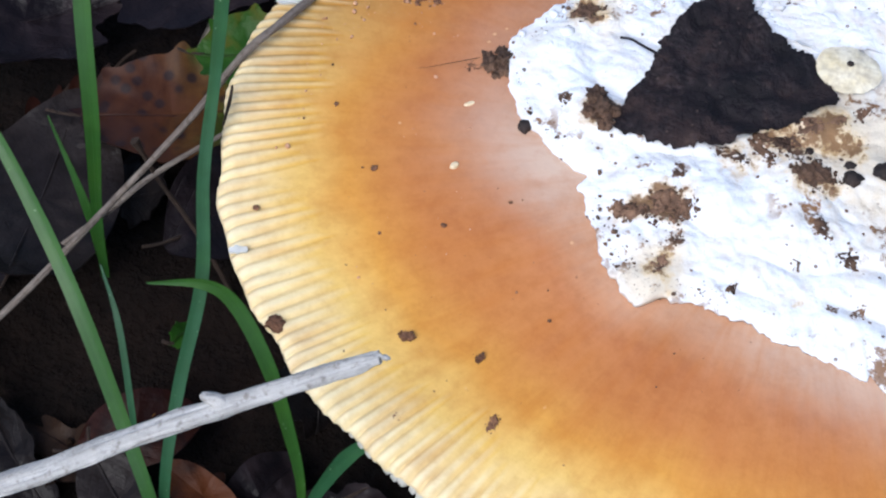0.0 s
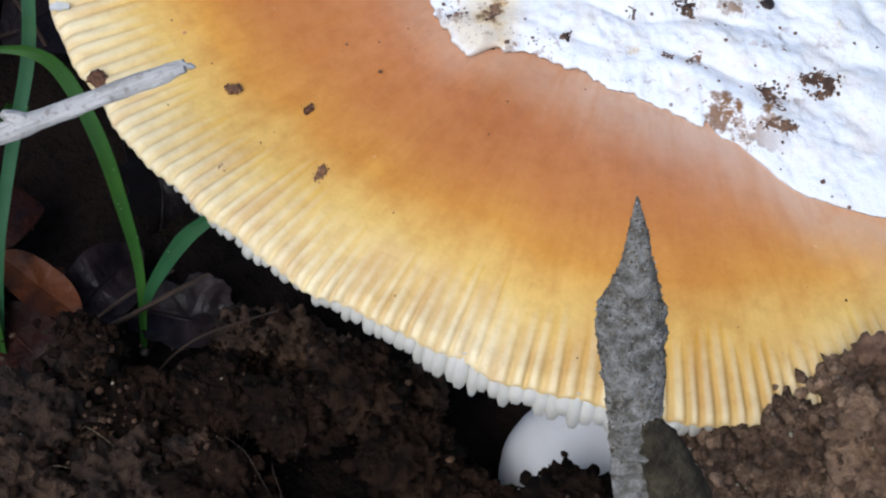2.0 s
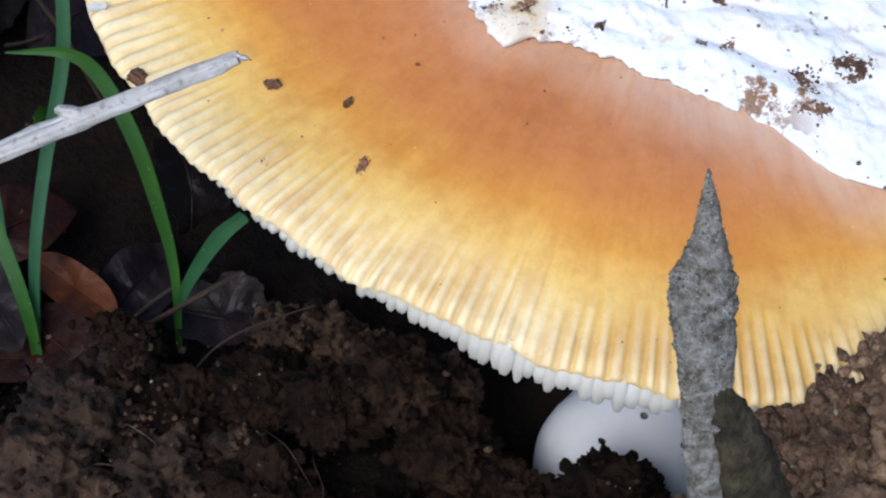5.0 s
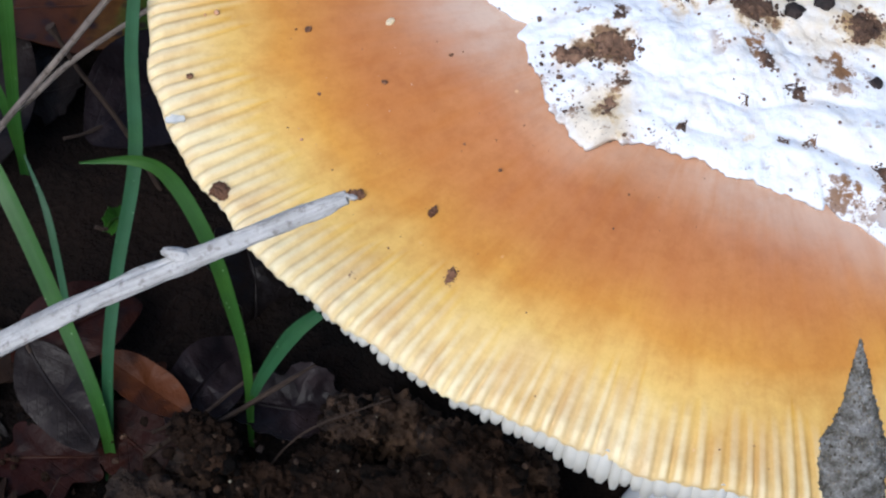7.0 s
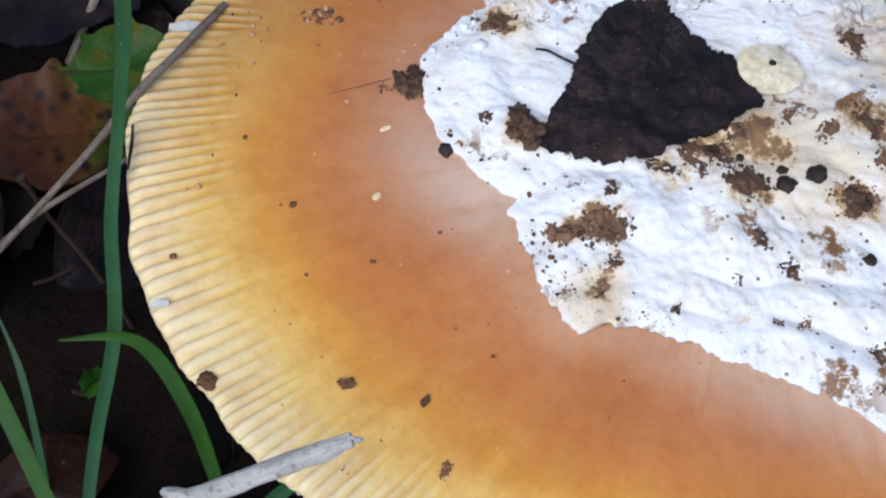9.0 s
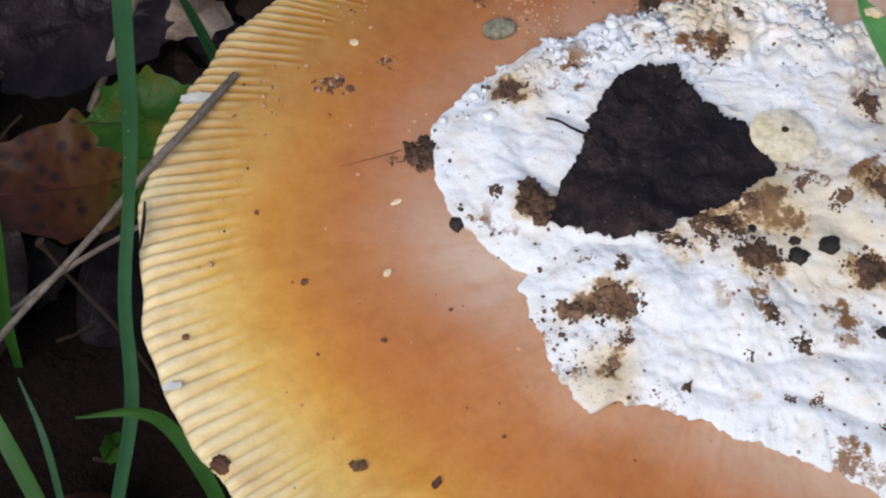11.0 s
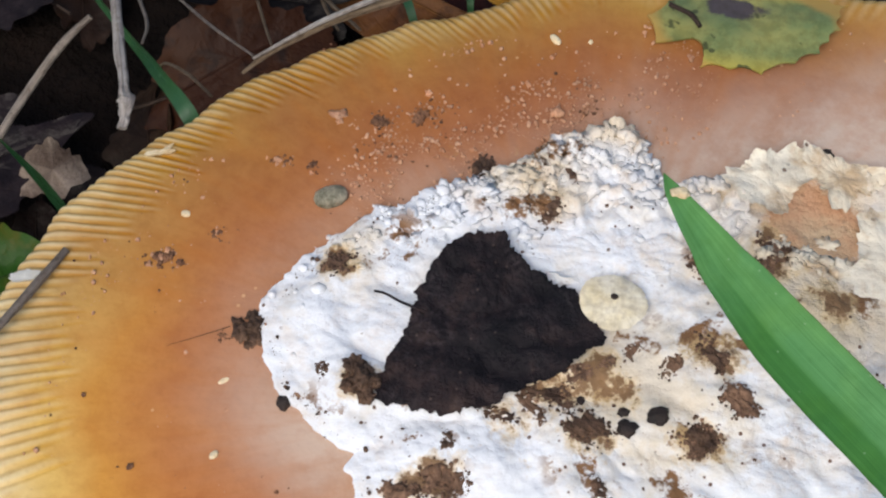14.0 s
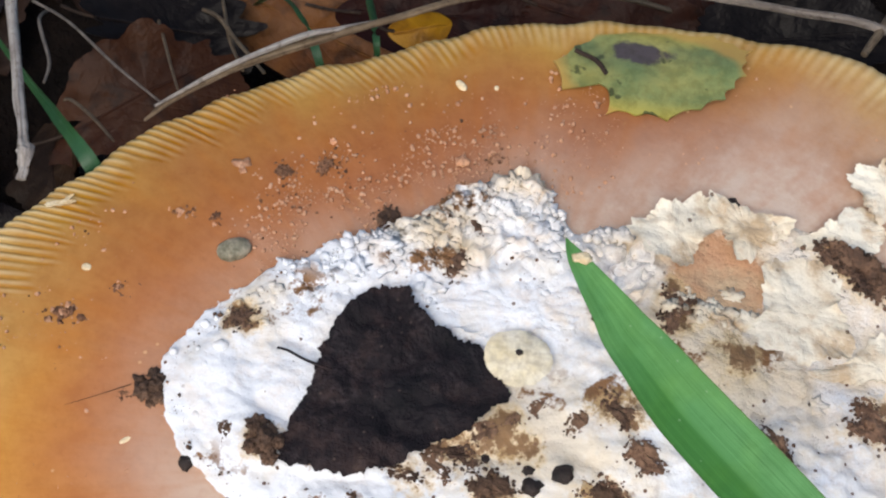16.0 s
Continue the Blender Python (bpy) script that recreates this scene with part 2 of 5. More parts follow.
def wood(name, a, b):
    """Dry wood with fibres that run along the twig."""
    s = Shade(name, 0.75, 0.25)
    fibre = s.noise(1.0, 5, 0.65, s.mapped((11, 3.5, 1), "UV"))
    blot = s.noise(240, 5, 0.65)
    col = s.mix(s.ramp(s.math("MULTIPLY_ADD", fibre, 0.65, s.math("MULTIPLY", blot, 0.4)), (0.40, 0.0), (0.64, 1.0)), b, a)
    col = s.mix(s.ramp(s.noise(900, 4), (0.30, 0.7), (0.45, 0.0)), col, s.mix(1.0, col, (0.4, 0.36, 0.32), "MULTIPLY"))
    return s.done(col, s.math("MULTIPLY_ADD", fibre, 1.5, s.noise(1100, 3)), 0.8, 0.0005)


def grass_green(name, a, b, lines=7, fold_shade=0.0):
    s = Shade(name, 0.42, 0.35)
    uv = s.axes("UV")
    veins = s.noise(1.0, 4, 0.6, s.mapped((lines, 1.2, 1), "UV"))
    fine = s.noise(1.0, 3, 0.5, s.mapped((lines * 5, 2.0, 1), "UV"))
    col = s.mix(s.ramp(s.math("MULTIPLY_ADD", fine, 0.35, s.math("MULTIPLY", veins, 0.65)), (0.28, 0.0), (0.72, 1.0)), a, b)
    # shade of the half turned away at the fold, painted as deeper green
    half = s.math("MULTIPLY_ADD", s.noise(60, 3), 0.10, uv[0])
    col = s.mix(s.math("MULTIPLY", s.ramp(half, (0.56, 0.0), (0.68, 1.0)), s.ramp(uv[1], (0.34, 0.0), (0.48, fold_shade))), col, s.mix(1.0, col, (0.42, 0.62, 0.26), "MULTIPLY"))
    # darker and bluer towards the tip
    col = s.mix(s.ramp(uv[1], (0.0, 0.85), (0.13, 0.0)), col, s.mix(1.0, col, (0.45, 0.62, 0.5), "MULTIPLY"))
    col = s.mix(s.ramp(s.noise(90, 3), (0.48, 0.0), (0.75, 0.5)), col, s.mix(1.0, col, (1.7, 1.35, 0.9), "MULTIPLY"))
    col = s.mix(s.ramp(s.noise(260, 5, 0.65), (0.42, 0.5), (0.56, 0.0)), col, s.mix(1.0, col, (0.72, 0.78, 0.66), "MULTIPLY"))
    col = s.mix(s.ramp(s.voronoi(420), (0.04, 0.5), (0.08, 0.0)), col, (0.30, 0.42, 0.26))
    rim = s.math("ABSOLUTE", s.math("SUBTRACT", uv[0], 0.5))
    col = s.mix(s.ramp(rim, (0.465, 0.0), (0.495, 0.6)), col, s.mix(1.0, col, (0.75, 0.45, 0.35), "MULTIPLY"))
    return s.done(col, s.math("MULTIPLY_ADD", fine, 1.5, s.noise(500, 3)), 0.25, 0.0002)


def litter_leaf(name, a, b, c, rough=0.45):
    """A fallen leaf: blotches, veins that run out from the midrib, and a slight wet gloss."""
    s = Shade(name, rough, 0.12)
    uv = s.axes("UV")
    col = s.mix(s.ramp(s.noise(75, 5, 0.6), (0.38, 0.0), (0.62, 1.0)), a, b)
    col = s.mix(s.ramp(s.noise(180, 4), (0.52, 0.0), (0.66, 0.8)), col, c)
    side = s.math("ABSOLUTE", s.math("SUBTRACT", uv[1], 0.5))
    wave = s.math("SINE", s.math("MULTIPLY", s.math("ADD", uv[0], s.math("MULTIPLY", side, -0.9)), 44.0))
    vein = s.math("MULTIPLY", s.math("MAXIMUM", s.ramp(wave, (0.9, 0.0), (0.99, 0.5)), s.ramp(side, (0.012, 1.0), (0.03, 0.0))), s.ramp(s.noise(60, 3), (0.45, 0.0), (0.6, 1.0)))
    col = s.mix(s.math("MULTIPLY", vein, 0.06), col, s.mix(1.0, col, (1.7, 1.6, 1.5), "MULTIPLY"))
    n = s.node("ShaderNodeHueSaturation")
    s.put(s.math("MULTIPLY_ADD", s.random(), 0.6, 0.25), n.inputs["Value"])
    s.put(s.math("MULTIPLY_ADD", s.random(), 0.03, 0.485), n.inputs["Hue"])
    s.put(col, n.inputs["Color"])
    return s.done(n.outputs[0], s.math("MULTIPLY_ADD", vein, -0.15, s.math("MULTIPLY_ADD", s.noise(90, 4), 2.0, s.noise(300, 4))), 0.7, 0.0008)


def spotted_leaf():
    s = Shade("spotted_leaf", 0.5, 0.15)
    uv = s.axes("UV")
    tip = s.math("ADD", uv[0], s.math("MULTIPLY", s.math("SUBTRACT", s.noise(90, 3), 0.5), 0.7))
    col = s.ramp(tip, (0.05, (0.025, 0.010, 0.008)), (0.45, (0.060, 0.020, 0.007)), (0.66, (0.085, 0.040, 0.008)), (0.8, (0.04, 0.085, 0.010)), (1.0, (0.03, 0.10, 0.011)))
    col = s.mix(s.ramp(s.voronoi(300), (0.22, 0.95), (0.40, 0.0)), col, (0.02, 0.011, 0.011))
    col = s.mix(s.ramp(s.noise(140, 5, 0.65), (0.45, 0.0), (0.62, 0.8)), col, s.mix(1.0, col, (0.5, 0.4, 0.4), "MULTIPLY"))
    return s.done(col, s.noise(260, 4), 0.4, 0.0004)


def oak_leaf_skin():
    s = Shade("oak_leaf_skin", 0.4, 0.4)
    uv = s.axes("UV")
    col = s.mix(s.ramp(s.noise(110, 4), (0.38, 0.0), (0.62, 1.0)), (0.150, 0.200, 0.075), (0.31, 0.30, 0.095))
    edge = s.ramp(s.math("ABSOLUTE", s.math("SUBTRACT", uv[1], 0.5)), (0.28, 0.0), (0.5, 0.8))
    col = s.mix(edge, col, (0.42, 0.35, 0.045))
    du, dv = s.math("SUBTRACT", uv[0], 0.45), s.math("SUBTRACT", uv[1], 0.66)
    blot = s.math("ADD", s.math("MULTIPLY", s.math("MULTIPLY", du, du), 16.0), s.math("MULTIPLY", s.math("MULTIPLY", dv, dv), 40.0))
    blot = s.math("ADD", blot, s.math("MULTIPLY", s.math("SUBTRACT", s.noise(230, 5, 0.65), 0.5), 2.2))
    col = s.mix(s.ramp(blot, (0.25, 0.95), (0.6, 0.0)), col, (0.06, 0.045, 0.055))
    spots = s.math("MULTIPLY", s.ramp(s.noise(230, 3), (0.62, 0.0), (0.66, 1.0)), 0.9)
    col = s.mix(spots, col, (0.05, 0.06, 0.02))
    col = s.mix(s.ramp(s.noise(420, 5, 0.7), (0.42, 0.6), (0.56, 0.0)), col, s.mix(1.0, col, (0.62, 0.60, 0.5), "MULTIPLY"))
    du, dv = s.math("SUBTRACT", uv[0], 0.5), s.math("SUBTRACT", uv[1], 0.47)
    rim = s.math("ADD", s.math("MULTIPLY", du, du), s.math("MULTIPLY", dv, dv))
    col = s.mix(s.ramp(s.math("MULTIPLY_ADD", s.noise(160, 4), 0.08, rim), (0.215, 0.0), (0.27, 0.75)), col, (0.44, 0.26, 0.06))
    return s.done(col, s.noise(300, 4), 0.4, 0.0004)


def black_leaf_skin():
    s = Shade("black_leaf", 0.6, 0.2)
    blot = s.math("ADD", s.math("MULTIPLY", s.noise(70, 6, 0.65), 0.75), s.math("MULTIPLY", s.noise(420, 4, 0.65), 0.3))
    col = s.ramp(blot, (0.40, (0.0035, 0.0032, 0.005)), (0.52, (0.011, 0.008, 0.010)), (0.62, (0.032, 0.020, 0.019)), (0.72, (0.075, 0.05, 0.04)))
    fuzz = s.math("MULTIPLY", s.ramp(s.noise(900, 5, 0.75), (0.50, 0.0), (0.66, 1.0)), s.ramp(s.noise(80, 4), (0.42, 0.1), (0.62, 0.75)))
    col = s.mix(fuzz, col, (0.058, 0.045, 0.048))
    col = s.mix(s.ramp(s.voronoi(420), (0.05, 0.7), (0.09, 0.0)), col, (0.11, 0.08, 0.065))
    return s.done(col, s.math("ADD", s.math("MULTIPLY_ADD", s.noise(90, 4), 2.5, s.noise(420, 4)), s.math("MULTIPLY", s.noise(1100, 4, 0.7), 0.7)), 0.75, 0.001, s.ramp(s.noise(60, 3), (0.4, 0.5), (0.6, 0.8)))


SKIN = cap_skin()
VEIL = veil_tissue()
GILL = plain("gill_flesh", (0.56, 0.58, 0.57), (0.54, 0.51, 0.43), 60, 0.55, 0.35, 0.2, 0.0002, 0.05, None, 0.15)
STEM = plain("stem_flesh", (0.66, 0.69, 0.73), (0.64, 0.65, 0.66), 45, 0.5, 0.35, 0.15, 0.0003, 0.03, None, 0.08)
# these two soils hold the shade under cap and trees in their colour
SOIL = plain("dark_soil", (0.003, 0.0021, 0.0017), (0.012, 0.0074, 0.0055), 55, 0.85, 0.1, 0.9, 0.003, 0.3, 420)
SHADECLOD = plain("dark_clod_soil", (0.0025, 0.0017, 0.0012), (0.031, 0.017, 0.010), 120, 0.85, 0.1, 0.9, 0.0012, 0.3, 900)
CLOD = plain("clod_soil", (0.105, 0.062, 0.036), (0.37, 0.245, 0.155), 140, 0.8, 0.25, 1.0, 0.0016, 0.3, 900, 0.7, True)
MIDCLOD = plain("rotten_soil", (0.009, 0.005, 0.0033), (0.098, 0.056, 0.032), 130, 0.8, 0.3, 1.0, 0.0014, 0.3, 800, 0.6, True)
CRUMB = plain("crumb_soil", (0.064, 0.035, 0.022), (0.22, 0.128, 0.078), 300, 0.65, 0.35, 0.8, 0.0005, 0.25, 1500, 0.6, True)
REDCRUMB = plain("red_crumb_soil", (0.085, 0.037, 0.019), (0.26, 0.128, 0.066), 300, 0.65, 0.35, 0.8, 0.0005, 0.25, 1500, 0.6, True)
BLACKCRUMB = plain("black_crumb", (0.012, 0.009, 0.009), (0.04, 0.025, 0.02), 400, 0.6, 0.35, 0.6, 0.0004, 0.2)
SAND = plain("sand_grain", (0.52, 0.25, 0.13), (0.70, 0.42, 0.26), 500, 0.5, 0.4, 0.4, 0.0002, 0.3)
STONE = plain("greenish_stone", (0.14, 0.14, 0.09), (0.42, 0.38, 0.28), 700, 0.6, 0.35, 0.5, 0.0003, 0.1)
SEED = plain("pale_seed", (0.80, 0.70, 0.48), (0.70, 0.52, 0.28), 400, 0.4, 0.4, 0.2, 0.0002, 0.1)
GREYWOOD = wood("weathered_wood", (0.52, 0.515, 0.50), (0.30, 0.29, 0.27))
PALEWOOD = wood("pale_wood", (0.33, 0.285, 0.24), (0.11, 0.088, 0.07))
WHITEWOOD = wood("bleached_wood", (0.50, 0.47, 0.43), (0.20, 0.17, 0.15))
BROWNWOOD = wood("brown_wood", (0.26, 0.22, 0.185), (0.115, 0.092, 0.075))
ROOTWOOD = wood("dark_root", (0.060, 0.040, 0.028), (0.025, 0.016, 0.012))
STRAW = wood("dry_straw", (0.24, 0.18, 0.115), (0.085, 0.055, 0.032))
SPLINTER = plain("splintered_wood", (0.12, 0.112, 0.09), (0.40, 0.40, 0.38), 700, 0.85, 0.15, 1.0, 0.0008, 0.05, 2400, 0.7)
STICKDUST = plain("stick_dust", (0.06, 0.05, 0.036), (0.20, 0.18, 0.14), 500, 0.85, 0.2, 0.5, 0.0003, 0.1, island=True)
MOSSWOOD = plain("earthy_wood", (0.085, 0.072, 0.044), (0.022, 0.018, 0.012), 330, 0.85, 0.2, 1.0, 0.0009, 0.1, 1300)
BLACKLEAF = black_leaf_skin()
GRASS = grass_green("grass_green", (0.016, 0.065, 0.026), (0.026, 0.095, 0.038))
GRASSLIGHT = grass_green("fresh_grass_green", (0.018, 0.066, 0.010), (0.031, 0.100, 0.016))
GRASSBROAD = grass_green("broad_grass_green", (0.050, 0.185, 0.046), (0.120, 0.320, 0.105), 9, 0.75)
# dark wet leaf colours, darkened further to carry the surroundings' shade
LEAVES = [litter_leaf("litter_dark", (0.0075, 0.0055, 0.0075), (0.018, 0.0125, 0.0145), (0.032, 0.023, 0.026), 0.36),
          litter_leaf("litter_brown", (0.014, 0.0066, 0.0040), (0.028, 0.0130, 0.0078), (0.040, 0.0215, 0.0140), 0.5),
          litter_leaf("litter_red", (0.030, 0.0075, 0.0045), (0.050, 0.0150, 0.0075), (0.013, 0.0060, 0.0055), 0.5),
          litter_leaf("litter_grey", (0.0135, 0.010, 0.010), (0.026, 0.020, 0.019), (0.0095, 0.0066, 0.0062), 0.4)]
ORANGELEAF = litter_leaf("litter_orange", (0.230, 0.088, 0.025), (0.130, 0.044, 0.014), (0.045, 0.019, 0.010), 0.45)
PALELEAF = plain("litter_pale", (0.06, 0.035, 0.026), (0.30, 0.24, 0.19), 110, 0.7, 0.2, 0.8, 0.0008, 0.1)
YELLOWLEAF = litter_leaf("litter_yellow", (0.50, 0.26, 0.02), (0.42, 0.18, 0.015), (0.2, 0.09, 0.02), 0.45)
GREENLEAF = litter_leaf("fresh_leaf", (0.026, 0.085, 0.009), (0.045, 0.12, 0.012), (0.12, 0.11, 0.014), 0.42)
SPOTTED = spotted_leaf()
OAK = oak_leaf_skin()


# ---- shape helpers (all lengths below in millimetres) ----
def thing(name, label, category, group="", kind=""):
    return tagged(new(name), label, category, group, kind)


def mesh_object(name, verts, faces, material, uvs=None, smooth=True):
    me = bpy.data.meshes.new(name)
    me.from_pydata([tuple(c * MM for c in v) for v in verts], [], faces)
    if uvs is not None:
        layer = me.uv_layers.new(name="UVMap")
        flat = np.array(uvs, dtype=np.float32)[np.fromiter((i for f in faces for i in f), dtype=np.int64)]
        layer.data.foreach_set("uv", flat.ravel())
    me.polygons.foreach_set("use_smooth", [smooth] * len(me.polygons))
    me.materials.append(material)
    me.update()
    me.set_sharp_from_angle(angle=radians(62))
    return new(name, me)


def part(ob, parent, label=""):
    ob.parent = parent
    return tagged(ob, label)


def table(values, degrees):
    """A closed smooth curve through values at even steps of the full turn."""
    n = len(values)
    u = (degrees % 360) / 360 * n
    i, f = int(u) % n, u - int(u)
    a, b, c, d = (values[(i + k) % n] for k in (-1, 0, 1, 2))
    return b + 0.5 * f * (c - a + f * (2 * a - 5 * b + 4 * c - d + f * (3 * (b - c) + d - a)))


def spline(points, steps=8):
    """Catmull-Rom through the points."""
    p = [Vector(q) for q in points]
    p = [p[0] * 2 - p[1], *p, p[-1] * 2 - p[-2]]
    out = []
    for a, b, c, d in zip(p, p[1:], p[2:], p[3:]):
        for k in range(steps):
            f = k / steps
            out.append(b + 0.5 * f * (c - a + f * (2 * a - 5 * b + 4 * c - d + f * (3 * (b - c) + d - a))))
    return [*out, p[-2]]


def frames(path, up=Vector((0, 0, 1))):
    out = []
    for i, q in enumerate(path):
        along = (path[min(i + 1, len(path) - 1)] - path[max(i - 1, 0)]).normalized()
        side = along.cross(up)
        side = side.normalized() if side.length > 1e-4 else Vector((1, 0, 0))
        out.append((q, along, side, side.cross(along)))
    return out


def tube(name, points, radii, material, seed=1, rough=0.15, flat=1.0, sides=10, steps=8, up=(0, 0, 1)):
    """A knobbly stick along the points, with radii spread evenly over its length."""
    path = spline(points, steps)
    verts, uvs, n = [], [], len(path)
    for i, (q, along, side, top) in enumerate(frames(path, Vector(up))):
        f = i / (n - 1) * (len(radii) - 1)
        k = min(int(f), len(radii) - 2)
        r = radii[k] + (radii[k + 1] - radii[k]) * (f - k)
        for j in range(sides):
            a = TAU * j / sides
            g = 1 + rough * (1.2 * noise.noise(Vector((seed * 7.1 + i * 0.13, math.cos(a) * 1.1, math.sin(a) * 1.1))) + 1.0 * noise.noise(Vector((seed * 3.3 + i * 0.22, math.cos(a) * 3.6, math.sin(a) * 3.6))))
            verts.append(q + side * (math.cos(a) * r * g) + top * (math.sin(a) * r * g * flat))
            uvs.append((j / sides, i / n))
    faces = [(i * sides + j, i * sides + (j + 1) % sides, (i + 1) * sides + (j + 1) % sides, (i + 1) * sides + j) for i in range(n - 1) for j in range(sides)]
    faces += [tuple(range(sides))[::-1], tuple(range((n - 1) * sides, n * sides))]
    return mesh_object(name, verts, faces, material, uvs)


def blade(name, points, widths, material, fold=0.25, thick=0.25, up=(0, 0, 1), steps=10):
    """A grass blade: a folded strip with a rib and a thickness."""
    path = spline(points, steps)
    n, verts, uvs = len(path), [], []
    across = (-1, -0.5, 0, 0.5, 1)
    for i, (q, along, side, top) in enumerate(frames(path, Vector(up))):
        f = i / (n - 1) * (len(widths) - 1)
        k = min(int(f), len(widths) - 2)
        w = (widths[k] + (widths[k + 1] - widths[k]) * (f - k)) / 2
        for s in across:
            verts.append(q + side * (s * w) + top * (abs(s) * w * fold))
            uvs.append((s / 2 + 0.5, i / n))
        for s in reversed(across):
            verts.append(q + side * (s * w * 0.96) + top * (abs(s) * w * fold - thick * (1.3 - abs(s))))
            uvs.append((s / 2 + 0.5, i / n))
    m = len(across) * 2
    faces = [(i * m + j, i * m + (j + 1) % m, (i + 1) * m + (j + 1) % m, (i + 1) * m + j) for i in range(n - 1) for j in range(m)]
    faces += [tuple(range(m))[::-1], tuple(range((n - 1) * m, n * m))]
    return mesh_object(name, verts, faces, material, uvs)


def leaf(name, outline, height, material, thick=0.35, rings=9, count=200):
    """A leaf from a closed outline (a function of 0..1 giving x, y about its middle) and a height over x, y."""
    edge = [outline(i / count) for i in range(count)]
    xs, ys = [p[0] for p in edge], [p[1] for p in edge]
    x0, x1, y0, y1 = min(xs), max(xs), min(ys), max(ys)
    verts, uvs, faces = [], [], []
    for down in (0, 1):
        for r in range(rings + 1):
            s = r / rings
            for x, y in edge:
                x, y = x * s, y * s
                verts.append((x, y, height(x, y) - down * thick))
                uvs.append(((x - x0) / (x1 - x0), (y - y0) / (y1 - y0)))
    half = (rings + 1) * count
    for r in range(rings):
        for i in range(count):
            a, b, c, d = r * count + i, r * count + (i + 1) % count, (r + 1) * count + (i + 1) % count, (r + 1) * count + i
            faces += [(a, d, c, b), (half + a, half + b, half + c, half + d)]
    for i in range(count):
        a, b = rings * count + i, rings * count + (i + 1) % count
        faces.append((a, half + a, half + b, b))
    return mesh_object(name, verts, faces, material, uvs)


def lump(name, center, size, material, seed, rough=0.35, detail=3, freq=1.6, bake=False):
    """An uneven crumb, clod or pebble."""
    bm = bmesh.new()
    bmesh.ops.create_icosphere(bm, subdivisions=detail, radius=1)
    for v in bm.verts:
        d = v.co.copy()
        fine = 0.45 * noise.noise(d * freq * 5 + Vector((3, seed, 1))) + 0.3 * noise.noise(d * freq * 13 + Vector((3, seed, 1))) if detail > 4 else 0.0
        k = 1 + rough * (fine + noise.noise(d * freq + Vector((seed * 3.7, 1.3, seed))) + 0.6 * noise.noise(d * freq * 2.7 + Vector((seed, 5, 2))) + 0.35 * noise.noise(d * freq * 6 + Vector((1, seed, 2))))
        v.co = Vector((d.x * size[0], d.y * size[1], d.z * size[2])) * k * MM
    me = bpy.data.meshes.new(name)
    bm.to_mesh(me)
    bm.free()
    me.polygons.foreach_set("use_smooth", [True] * len(me.polygons))
    me.materials.append(material)
    if bake:
        me.transform(Matrix.Translation(Vector(center) * MM))
    ob = new(name, me)
    if not bake:
        ob.location = Vector(center) * MM
    return ob


def bell(x, y, cx, cy, sx, sy):
    return math.exp(-(((x - cx) / sx) ** 2 + ((y - cy) / sy) ** 2) / 2)


# ---- the cap's shape ----
RIM = (93, 97, 99, 99.5, 95, 86, 80.5, 76, 74, 75.8, 79.5, 84.6, 88.4, 88.5, 85, 81, 77, 73.7, 74.5, 76, 77, 79, 83, 88)
RIM_Z = (82.5, 83, 82.8, 81.5, 81.1, 81.6, 82.9, 84.2, 84.0, 82.8, 82.2, 82.2)


def dome(r):
    return 90 - 11.6 * (r / 85) ** 2 + 4.33 * (r / 85) ** 4


def cap_z(x, y):
    """The height of the cap's skin."""
    r, a = math.hypot(x, y), math.degrees(math.atan2(y, x))
    rim = table(RIM, a)
    return dome(r) + (table(RIM_Z, a) - dome(rim)) * min(r / rim, 1.0) ** 4


# ---- ground ----
def ground_z(x, y):
    z = 13 + 9 * noise.noise(Vector((x * 0.012, y * 0.012, 3))) + 4 * noise.noise(Vector((x * 0.05, y * 0.05, 7)))
    z += 15 * bell(x, y, -25, -88, 45, 28) + 58 * bell(x, y, 58, -92, 26, 20)
    z -= 17 * bell(x, y, 8, -58, 15, 11)
    if abs(x) < 160 and abs(y) < 160:
        z += 1.8 * noise.noise(Vector((x * 0.17, y * 0.17, 1))) + 0.9 * noise.noise(Vector((x * 0.42, y * 0.42, 5)))
    return z


def build_ground():
    near = [i * 2.5 - 200 for i in range(161)]
    far = [200 * 1.35 ** k for k in range(1, 20)]
    line = [-v for v in reversed(far)] + near + far
    n = len(line)
    verts = [(x, y, ground_z(x, y)) for y in line for x in line]
    faces = [(j * n + i, j * n + i + 1, (j + 1) * n + i + 1, (j + 1) * n + i) for j in range(n - 1) for i in range(n - 1)]
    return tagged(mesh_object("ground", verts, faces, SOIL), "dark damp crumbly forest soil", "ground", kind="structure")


build_ground()


